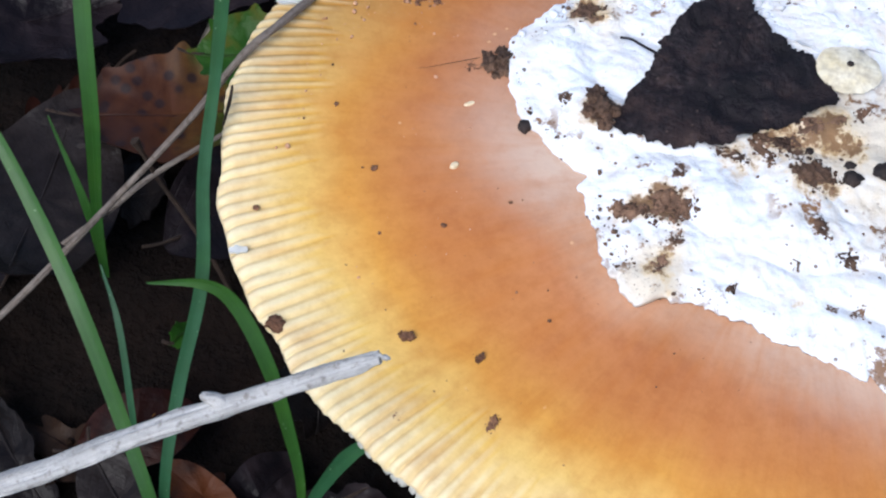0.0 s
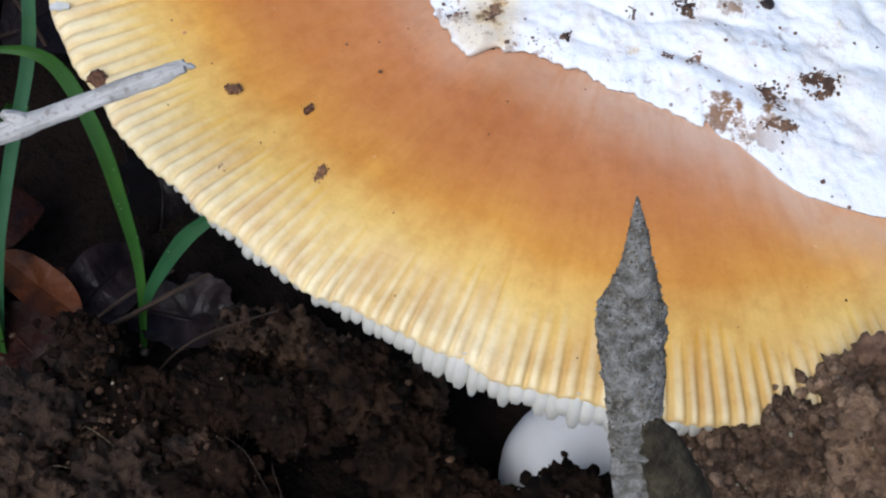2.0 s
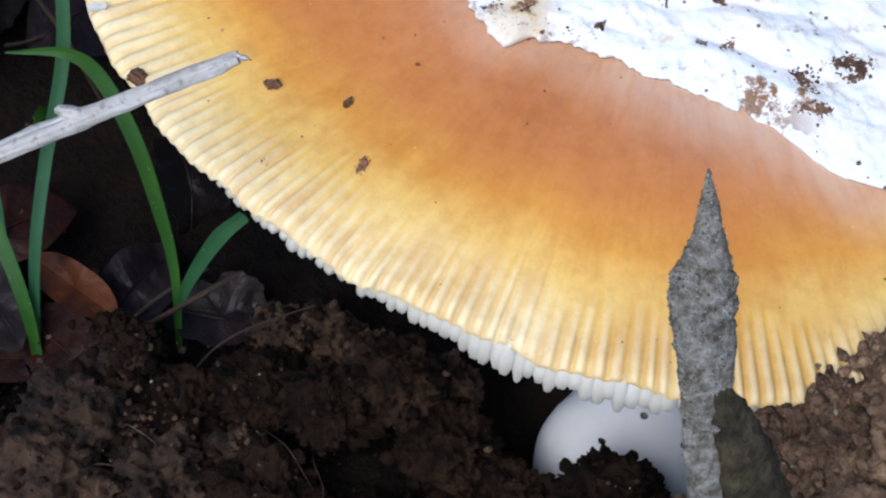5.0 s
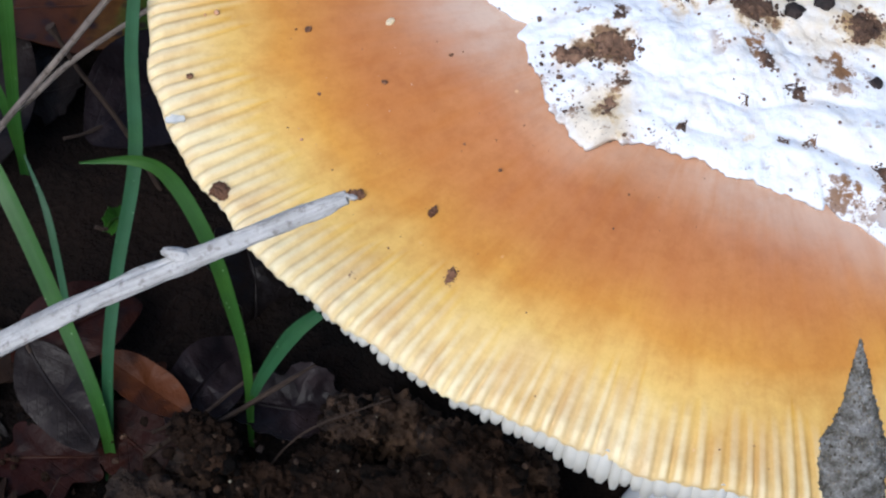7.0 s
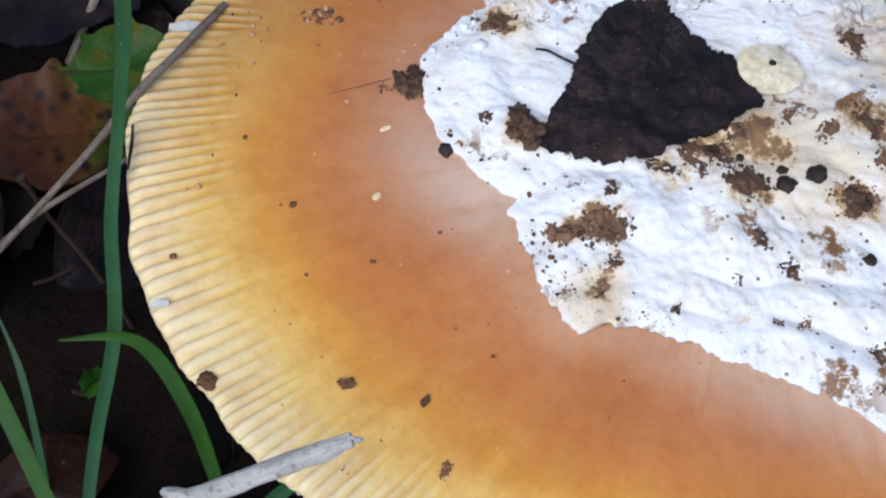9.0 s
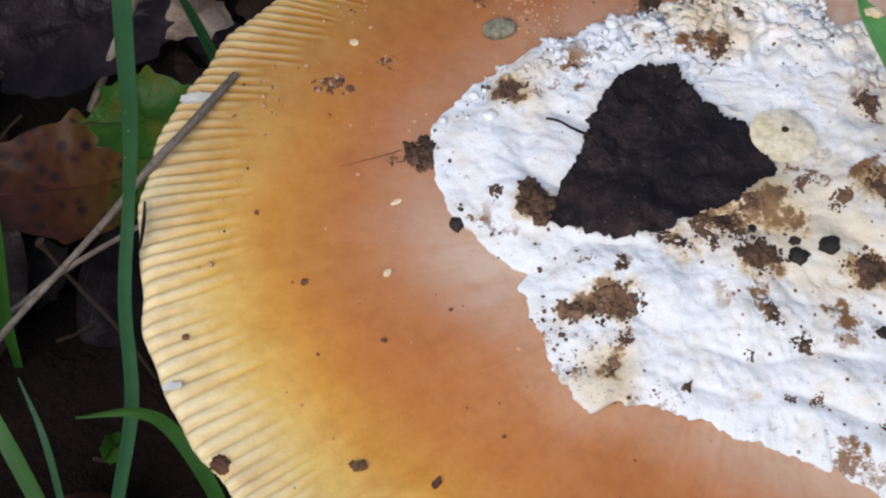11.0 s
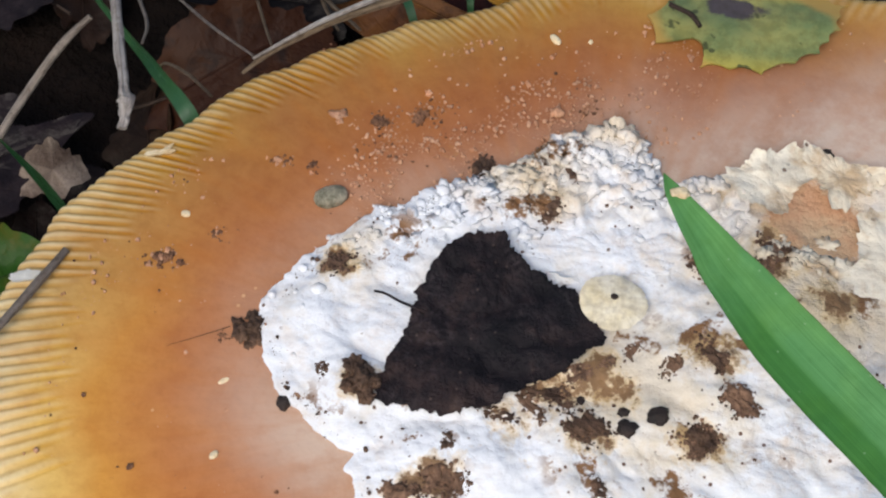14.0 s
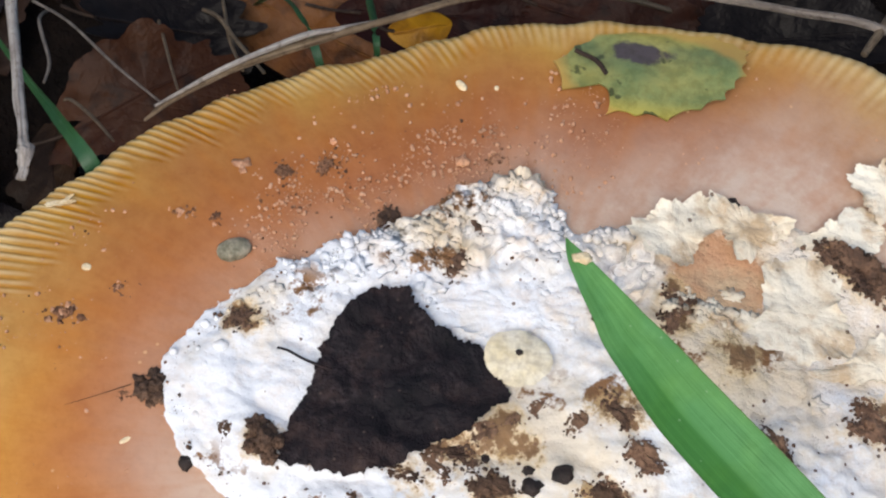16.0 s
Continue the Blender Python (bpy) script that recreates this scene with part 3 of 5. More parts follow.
# ---- mushroom ----
def build_cap(parent):
    n, ridges = 2880, 276
    rng = np.random.RandomState(4)
    deg = np.arange(n) / n * 360
    ang = np.radians(deg)
    rim = np.array([table(RIM, d) for d in deg])
    # small nicks and swells of the margin
    wave = sum(a * np.sin(f * ang + p) for f, a, p in zip((9, 17, 31, 53), (0.35, 0.3, 0.25, 0.2), rng.rand(4) * TAU))
    rim = rim + wave
    rimz = np.array([table(RIM_Z, d) for d in deg])
    drift = sum(a * np.sin(f * ang + p) for f, a, p in zip((5, 11, 23, 41), (2.2, 1.3, 0.6, 0.3), rng.rand(4) * TAU))
    height = 0.85 + 0.2 * np.sin(37 * ang + 1) * np.sin(11 * ang)
    length = (1 - 0.35 * np.exp(-(((deg - 135) / 32) ** 2))) * (1 - 0.12 * np.exp(-(((deg - 272) / 40) ** 2))) * (0.155 + 0.02 * np.sin(14 * ang) + 0.015 * np.sin(61 * ang) + 0.015 * np.sin(97 * ang + 2)) * (1 - 0.58 * np.exp(-(((deg - 75) / 42) ** 2)))
    rows = []
    inner = list(np.linspace(0.0, 0.76, 26)) + list(np.linspace(0.77, 1.0, 46))
    marks = []
    longer, taller = 0.82 + 0.33 * rng.rand(ridges), 0.85 + 0.35 * rng.rand(ridges)
    bold = (1.0 - 0.78 * np.exp(-(((deg - 74) / 55) ** 2))) * (1 - 0.35 * np.exp(-(((deg - 130) / 26) ** 2)))
    for rho in inner:
        r = rim * rho
        z = dome(r) + (rimz - dome(rim)) * rho ** 4
        phase = 45 * np.sin(ang - radians(100)) + ridges * (ang + (1 - rho) * (0.33 * np.exp(-(((deg - 165) / 48) ** 2)) + 0.5 * np.exp(-(((deg - 112) / 30) ** 2)))) + drift * (1 + 0.6 * (1 - rho)) + 0.3 * np.sin(83 * ang + 9 * rho) + 0.2 * np.sin(131 * ang - 14 * rho + 1)
        which = np.floor(phase / TAU + 0.5).astype(int) % ridges
        groove = np.cos(phase)
        reach = length * longer[which]
        grow = np.clip((rho - (1 - reach)) / reach, 0, 1)
        z = z + 0.38 * bold * taller[which] * height * grow ** 1.2 * (groove - 0.25 * np.cos(2 * phase))
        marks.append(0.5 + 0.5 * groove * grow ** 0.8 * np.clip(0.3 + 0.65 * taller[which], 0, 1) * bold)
        # faint waves of the whole skin
        z = z + 0.35 * min(rho * 3, 1) * np.sin(3 * ang + 7 * rho + 1) + 0.2 * np.sin(7 * ang + 11 * rho) * rho
        z = z - 0.9 * np.clip((rho - 0.975) / 0.025, 0, 1) ** 2
        rows.append((r, z))
    r1, z1 = rows[-1]
    for dr, dz in ((0.25, -0.5), (0.1, -0.9), (-0.5, -1.3), (-2.0, -1.6), (-8, -2.6), (-20, -4.5)):
        rows.append((r1 + dr, z1 + dz))
    rows.append((rim * 0.45, np.full(n, 78.0)))
    rows.append((rim * 0.12, np.full(n, 76.0)))
    verts = np.concatenate([np.stack([r * np.cos(ang), r * np.sin(ang), z], 1) for r, z in rows])
    m = len(rows)
    v = [inner[k] if k < len(inner) else 1.0 for k in range(m)]
    i = np.arange(n)
    j = (i + 1) % n
    faces = np.concatenate([np.stack([k * n + i, k * n + j, (k + 1) * n + j, (k + 1) * n + i], 1)[:, ::-1] for k in range(m - 1)])
    me = bpy.data.meshes.new("cap")
    me.vertices.add(len(verts))
    me.vertices.foreach_set("co", (verts * MM).astype(np.float32).ravel())
    me.loops.add(faces.size)
    me.loops.foreach_set("vertex_index", faces.astype(np.int32).ravel())
    me.polygons.add(len(faces))
    me.polygons.foreach_set("loop_start", np.arange(0, faces.size, 4, dtype=np.int32))
    me.update(calc_edges=True)
    uv = np.stack([np.tile(i / n, m), np.repeat(v, n)], 1)[faces.ravel()]
    me.uv_layers.new(name="UVMap").data.foreach_set("uv", uv.astype(np.float32).ravel())
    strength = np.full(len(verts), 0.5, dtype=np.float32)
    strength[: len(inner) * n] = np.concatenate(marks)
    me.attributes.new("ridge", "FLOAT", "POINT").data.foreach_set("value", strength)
    # pale bloom and painted sky sheen on the skin beside the veil, wider in some places
    reach = np.array([table((16, 16, 24, 25, 15, 9, 7, 8, 8, 9, 12, 5, 4, 5, 7, 8, 8, 9), d) for d in deg])
    power = np.array([table((0.8, 0.8, 1.0, 1.0, 0.75, 0.3, 0.35, 0.3, 0.2, 0.3, 0.8, 0.35, 0.3, 0.45, 0.6, 0.6, 0.6, 0.7), d) for d in deg])
    edge = np.array([veil_edge(d) for d in deg])
    pale = np.zeros(len(verts), dtype=np.float32)
    for k in range(len(inner)):
        pale[k * n:(k + 1) * n] = power * np.exp(-(np.clip(rows[k][0] - edge, 0, None) / reach) ** 2)
    me.attributes.new("bloom", "FLOAT", "POINT").data.foreach_set("value", pale)
    me.polygons.foreach_set("use_smooth", [True] * len(faces))
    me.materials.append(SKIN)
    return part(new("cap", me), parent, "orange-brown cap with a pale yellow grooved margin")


VEIL_EDGE = (66, 68, 70, 72, 69, 62, 55, 43, 40, 47.5, 45, 41, 40, 41, 41.5, 44.5, 47, 49, 46.5, 40.5, 35, 34.5, 35.3, 36,
             36.5, 31.8, 30, 30.6, 32, 34.5, 39, 50, 58, 63, 65, 66)


VEIL_NICKS = ((188, 1.2, 4), (197, 1.0, 4), (203.3, -1.7, 1.5), (206.6, 0.6, 1.5), (219, -1.0, 5), (240.8, 0.7, 1.1), (243.6, -2.0, 2.2), (249.5, -1.3, 4), (296.6, -1.3, 0.8), (298.6, 0.6, 1))


def veil_edge(deg):
    q = Vector((math.cos(radians(deg)), math.sin(radians(deg)), 0))
    ragged = 2.2 if 55 < deg % 360 < 160 else 0.8
    nicks = sum(high * math.exp(-((deg % 360 - at) / wide) ** 2) for at, high, wide in VEIL_NICKS)
    return table(VEIL_EDGE, deg) + nicks + ragged * (noise.noise(q * 9) + 0.6 * noise.noise(q * 24)) + 0.35 * noise.noise(q * 60)


def veil_height(x, y):
    """How far the veil stands up from the skin, away from its edge."""
    old = min(max((y - 5 + 0.4 * x) / 30, 0), 1)
    h = 1.15 + 0.6 * old + 0.7 * noise.noise(Vector((x * 0.05, y * 0.05, 2))) + 0.5 * noise.noise(Vector((x * 0.16, y * 0.16, 4)))
    h += old * (1.1 - 3.0 * abs(noise.noise(Vector((x * 0.2, y * 0.2, 21)))))
    h += (0.46 + 0.5 * old) * (noise.noise(Vector((x * 0.33, y * 0.33, 8))) + 0.5 * noise.noise(Vector((x * 0.8, y * 0.8, 3))))
    # soft folds
    h += 1.25 * (1 - old) * abs(noise.noise(Vector((x * 0.07 + y * 0.05, y * 0.10 - x * 0.03, 6)))) * 2
    # a crust of nodules at the torn peak, softer swellings beside it
    knobs = (1.1 * bell(x, y, -4, 40, 7, 6) + 0.3 * bell(x, y, -20, 31, 9, 4)) * min(1, max(0, 0.7 + 1.6 * noise.noise(Vector((x * 0.16, y * 0.16, 31)))))
    if knobs > 0.03:
        for scale, high in ((0.34, 1.6), (0.8, 0.7)):
            d = noise.voronoi(Vector((x * scale, y * scale, 0.5)))[0][0]
            h += min(knobs, 1) * high * (max(0.0, 1 - (d / 0.62) ** 2) - 0.35)
    flat = min(1, bell(x, y, 1, 15.5, 6, 5) + bell(x, y, 0, 24, 10, 4) + bell(x, y, 44, 32, 8, 8) + bell(x, y, 35, 21, 8, 5) + bell(x, y, 27, 43, 10, 4) + bell(x, y, 57, 27, 8, 5))
    h = max(h + 0.85 * flat * (0.9 - h), 0.35)
    return h * (1 - 0.85 * bell(x, y, 29.5, 36, 6.5, 4.5))


def build_veil(parent):
    n, rings = 720, 96
    verts, faces = [], []
    edge = [veil_edge(i / n * 360) for i in range(n)]
    for k in range(rings + 3):
        s = min(k / rings, 1.0) ** 0.8
        for i in range(n):
            a = TAU * i / n
            d = edge[i] * s if k <= rings else edge[i] - (0.15, 1.2)[k - rings - 1]
            x, y = d * math.cos(a), d * math.sin(a)
            gap = edge[i] - d
            rise = 0.3 + 0.7 * min(gap / 5.0, 1.0) ** 0.7 if k <= rings else 0.0
            z = cap_z(x, y) + (veil_height(x, y) * rise + 0.35 if k <= rings else (0.3, -0.1)[k - rings - 1])
            verts.append((x, y, z))
    for k in range(rings + 2):
        for i in range(n):
            j = (i + 1) % n
            faces.append((k * n + j, k * n + i, (k + 1) * n + i, (k + 1) * n + j))
    return part(mesh_object("veil_patch", verts, faces, VEIL), parent, "thick white felty veil patch stained with earth")


def build_flake(parent, cx, cy, rx, ry, turn, seed, lift):
    """A torn flake of veil, lying on the rest with its edge a little up."""
    c, s = math.cos(radians(turn)), math.sin(radians(turn))
    n, rings, verts, faces = 96, 12, [], []
    for side in (0, 1):
        for k in range(rings + 1):
            for i in range(n):
                a = TAU * i / n
                q = Vector((math.cos(a), math.sin(a), 0))
                e = k / rings
                lobes = 0.45 * abs(noise.noise(q * 1.7 + Vector((0, seed, 0)))) + 0.16 * abs(noise.noise(q * 4.5 + Vector((0, seed, 2)))) + 0.05 * noise.noise(q * 14 + Vector((0, seed, 4))) - 0.12
                f = e * (1 + (0.3 * e * e * noise.noise(q * 1.5 + Vector((seed, 0, 0))) + e * e * lobes))
                u, w = q.x * rx * f, q.y * ry * f
                x, y = cx + u * c - w * s, cy + u * s + w * c
                curl = 0.5 + 0.9 * noise.noise(q * 1.0 + Vector((seed, 3, 0)))
                z = cap_z(x, y) + 1.3 + lift * (0.4 + 1.6 * max(curl, 0) * (k / rings) ** 3) + (1.1 * noise.noise(Vector((x * 0.25, y * 0.25, seed))) + 0.6 * noise.noise(Vector((x * 0.6, y * 0.6, seed))) + 0.3 * noise.noise(Vector((x * 1.4, y * 1.4, seed))))
                verts.append((x, y, z - side * (0.7 if k < rings else 0.2)))
    half = (rings + 1) * n
    for k in range(rings):
        for i in range(n):
            a, b, d, e = k * n + i, k * n + (i + 1) % n, (k + 1) * n + (i + 1) % n, (k + 1) * n + i
            faces += [(a, e, d, b), (half + a, half + b, half + d, half + e)]
    faces += [(rings * n + i, half + rings * n + i, half + rings * n + (i + 1) % n, rings * n + (i + 1) % n) for i in range(n)]
    return part(mesh_object("veil_flake", verts, faces, VEIL), parent, "cream-coloured torn flake of veil")


def build_sheet(parent, corners, lift, curl, seed, material, label="thin cream-coloured torn sheet of veil with a lifted edge", ragged=1.0):
    """A thin torn sheet of veil: a wavy skin inside a ragged outline, its edge curling up here and there."""
    k = len(corners)
    cx, cy = sum(q[0] for q in corners) / k, sum(q[1] for q in corners) / k
    loop = [Vector((x - cx, y - cy, 0)) for x, y in corners]
    n, rings, verts, faces = 30 * k, 16, [], []
    edge = []
    for i in range(n):
        u, f = divmod(i, 30)
        f /= 30
        a, b, c, d = (loop[(u + e) % k] for e in (-1, 0, 1, 2))
        q = b + 0.5 * f * (c - a + f * (2 * a - 5 * b + 4 * c - d + f * (3 * (b - c) + d - a)))
        out = q.normalized()
        q = q + out * ragged * (0.9 * noise.noise(q * 0.55 + Vector((0, 0, seed))) + 0.55 * noise.noise(q * 1.3 + Vector((0, 0, seed))) + 0.3 * noise.noise(q * 3.2 + Vector((0, 0, seed))))
        edge.append((q, max(0.0, 0.35 + 1.3 * noise.noise(q * 0.22 + Vector((seed * 5.0, 2, 0))))))
    for side in (0, 1):
        for r in range(rings + 1):
            e = r / rings
            for q, up in edge:
                x, y = cx + q.x * e, cy + q.y * e
                wave = 0.75 * noise.noise(Vector((x * 0.17, y * 0.17, seed * 3.0))) + 0.4 * noise.noise(Vector((x * 0.45, y * 0.45, seed))) + 0.14 * noise.noise(Vector((x * 1.2, y * 1.2, seed)))
                z = cap_z(x, y) + 0.9 + lift * (1 - 0.35 * e * e) + wave * min(1, ragged) + curl * up * e ** 6
                verts.append((x, y, z - side * (0.32 if r < rings else 0.08)))
    half = (rings + 1) * n
    for r in range(rings):
        for i in range(n):
            a, b, c, d = r * n + i, r * n + (i + 1) % n, (r + 1) * n + (i + 1) % n, (r + 1) * n + i
            faces += [(a, d, c, b), (half + a, half + b, half + c, half + d)]
    faces += [(rings * n + i, half + rings * n + i, half + rings * n + (i + 1) % n, rings * n + (i + 1) % n) for i in range(n)]
    return part(mesh_object("veil_sheet", verts, faces, material), parent, label)


def gill_mesh(depth, reach, fat):
    """One gill: a thin upright plate whose outer end swells into a round lip."""
    bm = bmesh.new()
    bmesh.ops.create_uvsphere(bm, u_segments=10, v_segments=7, radius=1)
    for v in bm.verts:
        x, y, z = v.co
        x, z = x * 1.9, z * depth * 0.5
        thin = 1 - 0.5 * max(0.0, -z / (depth * 0.5)) ** 1.3
        v.co = Vector((reach - 1.9 + x - 0.25 * z, math.copysign(abs(y) ** 0.6, y) * fat * thin, z - depth * 0.45))
    lip = [bm.verts.new(q) for q in ((-44, 0.3, 0.3), (reach - 2, 0.35, 0.3), (reach - 2, 0.35, -depth * 0.8), (-44, 0.3, -depth - 3), (-44, -0.3, 0.3), (reach - 2, -0.35, 0.3), (reach - 2, -0.35, -depth * 0.8), (-44, -0.3, -depth - 3))]
    for f in ((0, 1, 2, 3), (7, 6, 5, 4), (3, 2, 6, 7), (0, 4, 5, 1)):
        bm.faces.new([lip[k] for k in f])
    for v in bm.verts:
        v.co *= MM
    me = bpy.data.meshes.new("gill")
    bm.to_mesh(me)
    bm.free()
    me.polygons.foreach_set("use_smooth", [True] * len(me.polygons))
    me.materials.append(GILL)
    return me


mushroom = thing("mushroom", "large orange mushroom with a white veil patch, growing from dark soil", "mushroom")
cap = build_cap(mushroom)
veil = build_veil(mushroom)
SHEET = sheet_tissue()
for corners, lift, curl, seed in (
        (((16.1, 36.0), (19.0, 37.1), (22.6, 36.4), (24.4, 35.8), (26.6, 40.5), (28.6, 43.5), (29.9, 46.2), (28.2, 49.5), (20.9, 46.5), (16.8, 42.9), (13.8, 39.1)), 1.5, 1.5, 1),
        (((28.1, 44.7), (30.1, 43.4), (31.2, 40.2), (33.8, 39.1), (36.2, 42.7), (38.8, 43.4), (40.4, 47.2), (36.3, 48.0), (32.3, 48.6), (27.1, 49.1)), 1.5, 1.4, 14),
        (((36.5, 38.6), (43.0, 41.4), (47.4, 40.8), (48.8, 34.7), (51.2, 27.7), (44.9, 24.0), (38.9, 24.4), (34.2, 26.7), (36.6, 31.0)), 1.3, 1.2, 2),
        (((44.2, 22.4), (50.0, 25.8), (55.6, 31.5), (63, 32), (63, 22), (56, 23.8), (50.2, 22.0)), 1.6, 1.2, 3),
        (((-12.0, 20.5), (-6.5, 24.7), (-1.1, 27.9), (5.9, 29.2), (11.3, 26.2), (8.3, 22.0), (2.5, 20.2), (-3.0, 18.4)), 1.3, 0.8, 4),
        (((48.3, 57.9), (50.9, 60.4), (57.1, 62.5), (62.8, 58.7), (60.3, 51.2), (54.0, 50.5), (51.5, 53.7)), 1.6, 1.4, 5),
        (((25.0, 24.2), (29.3, 27.6), (34.5, 27.2), (42.0, 23.6), (44.6, 20.5), (42.1, 16.4), (33.8, 14.0), (27.0, 18.6)), 1.9, 0.3, 6),
        (((40.0, 44.5), (45.0, 47.5), (49.5, 53.0), (55, 50), (53, 44.5), (47.0, 43.0)), 0.9, 0.9, 7),
        (((54.0, 40.0), (60, 44), (67, 42), (66, 33), (58, 33.5)), 1.2, 1.0, 8),
        (((9.0, 33.0), (13.5, 38.5), (19.0, 36.5), (20.5, 31.0), (14.0, 28.6)), 0.9, 0.7, 9),
        (((55, 20), (62, 21), (70, 15), (68, 6), (58, 9)), 1.2, 0.8, 10)):
    build_sheet(veil, corners, lift, curl, seed, VEIL if seed in (4, 6, 9) else SHEET, ragged=1.2)
for cx, cy, rx, ry, turn, seed in ((-4, 37.5, 6.5, 4.5, 60, 8), (-14, 33, 6, 4, 20, 9), (-1, 43, 4.5, 3.2, 110, 15), (-20, 29, 5, 3, 50, 18), (17, 33, 4, 3, 70, 13), (-9, 41, 3.6, 2.6, 30, 21)):
    build_flake(veil, cx, cy, rx, ry, turn, seed, 1.2)
build_sheet(veil, ((-3.0, 16.2), (-1.2, 19.0), (2.3, 20.0), (5.8, 18.5), (7.0, 15.2), (5.2, 12.2), (1.6, 10.8), (-1.8, 12.6)), 2.7, 0.3, 12, plain("smooth_cream", (0.80, 0.765, 0.65), (0.68, 0.59, 0.38), 120, 0.4, 0.4, 0.3, 0.0003, 0.03), "round cream-coloured waxy scale of veil", 0.3)
tagged(lump("soil_crumb", (2.0, 16.0, cap_z(2, 16) + 3.7), (0.55, 0.4, 0.35), BLACKCRUMB, 97, 0.5, 3), "dark crumb on the round waxy veil scale", "soil crumb")
part(tube("stem", [(15, -48, 10), (13, -38, 25), (6, -15, 52), (0, 0, 79)], [6, 8.5, 12, 15], STEM, 3, 0.05, sides=28), mushroom, "thick white stem")


def build_volva(parent):
    """The smooth white sac round the foot of the stem."""
    n, verts, faces = 72, [], []
    profile = [(15.8 * math.sin(f), 9 - 15.8 * math.cos(f)) for f in (0.5, 0.7, 0.9, 1.1, 1.3, 1.5, 1.7, 1.9, 2.1, 2.3, 2.5, 2.7, 2.9, 3.1)]
    for k, (r, z) in enumerate(profile):
        for i in range(n):
            q = Vector((math.cos(TAU * i / n), math.sin(TAU * i / n), 0))
            g = 1 + 0.06 * noise.noise(q * 1.6 + Vector((0, 0, z * 0.05))) + 0.02 * noise.noise(q * 5 + Vector((0, 0, z * 0.2)))
            verts.append((15 + q.x * r * g, -56 + 0.2 * max(z, 0) + q.y * r * g, z))
    for k in range(len(profile) - 1):
        for i in range(n):
            j = (i + 1) % n
            faces.append((k * n + i, k * n + j, (k + 1) * n + j, (k + 1) * n + i))
    return part(mesh_object("volva", verts, faces, STEM), parent, "smooth white volva sac in the soil")


build_volva(mushroom)


# ---- things on the cap ----
def on_cap(x, y, lift=0.0):
    veil = math.hypot(x, y) < veil_edge(math.degrees(math.atan2(y, x))) - 0.8
    return cap_z(x, y) + (veil_height(x, y) if veil else 0.0) + lift


def toothed(corners, bows, teeth, tooth, wild=1.0):
    """A closed outline through the corners, each side bowed out and toothed."""
    def at(u):
        k = len(corners)
        i = int(u * k) % k
        f = u * k - int(u * k)
        (x0, y0), (x1, y1) = corners[i], corners[(i + 1) % k]
        nx, ny = y1 - y0, x0 - x1
        d = math.hypot(nx, ny)
        out = bows[i] * 4 * f * (1 - f) + tooth[i] * ((f * teeth[i]) % 1.0 - 0.5) * min(1, 6 * f * (1 - f)) + wild * min(1, 8 * f * (1 - f)) * (1.3 * noise.noise(Vector((f * 4, i * 4.0, 1))) + 0.7 * noise.noise(Vector((f * 13, i * 4.0, 3))) + 0.3 * noise.noise(Vector((f * 40, i * 4.0, 3))))
        return x0 + (x1 - x0) * f + nx / d * out, y0 + (y1 - y0) * f + ny / d * out
    return at


CLUSTERS = ((-65.2, 13.6), (-57.8, 18.6), (-51.5, 33.2), (-46.2, 32.3), (-49.8, 33.0))


def build_black_leaf():
    cx, cy = -16, 7
    corners = [(x - cx, y - cy) for x, y in ((-20.7, 22.6), (-25.4, 15.0), (-26.2, 8.0), (-28.4, -0.5), (-29.0, -5.6), (-18.0, -5.9), (-11.5, -3.0), (-4.3, 2.6), (1.9, 9.7), (-3.7, 16.6), (-11.6, 19.0), (-15.2, 23.4))]
    shape = toothed(corners, [0.6, 0.3, 0.0, 0.2, 0.3, 0.2, -0.3, 0.2, -0.2, -0.5, -0.5, 0.2], [1, 1, 1, 1, 5, 5, 6, 7, 9.5, 8.7, 4.3, 4], [0.1, 0.1, 0.1, 0.2, 0.3, 0.3, 0.35, 0.35, 0.42, 0.42, 0.3, 0.3], 0.6)
    base = on_cap(cx, cy)
    ob = thing("black_leaf", "blackened dead leaf fragment lying on the white veil", "leaf")
    ob.location = (cx * MM, cy * MM, 0)

    def height(x, y):
        return max(on_cap(x + cx, y + cy, 0.7), base - 0.2) + 0.9 + 0.7 * math.exp(-((x - 0.3 * y) / 4) ** 2) + 1.0 * max(0, y - 8) / 8 + 1.1 * math.exp(-((y + 7.5 + 0.12 * x) / 1.6) ** 2) - 0.7 * math.exp(-((y + 4.0 + 0.12 * x) / 2.0) ** 2) + 0.7 * noise.noise(Vector((x * 0.2, y * 0.2, 9))) + 0.3 * noise.noise(Vector((x * 0.55, y * 0.55, 4)))
    part(leaf("lamina", shape, height, BLACKLEAF, 0.4, 18, 720), ob)
    part(tube("leaf_stalk", [(-16.3, 4.4, on_cap(-32, 11, 1.1)), (-14.6, 3.8, on_cap(-30, 10.5, 1.8)), (-12, 2.7, on_cap(-28, 10, 1.9)), (-8, 2, on_cap(-24, 9, 1.4))], [0.2, 0.2, 0.22, 0.3], BLACKLEAF, 5, 0.1, sides=7), ob)
    return ob


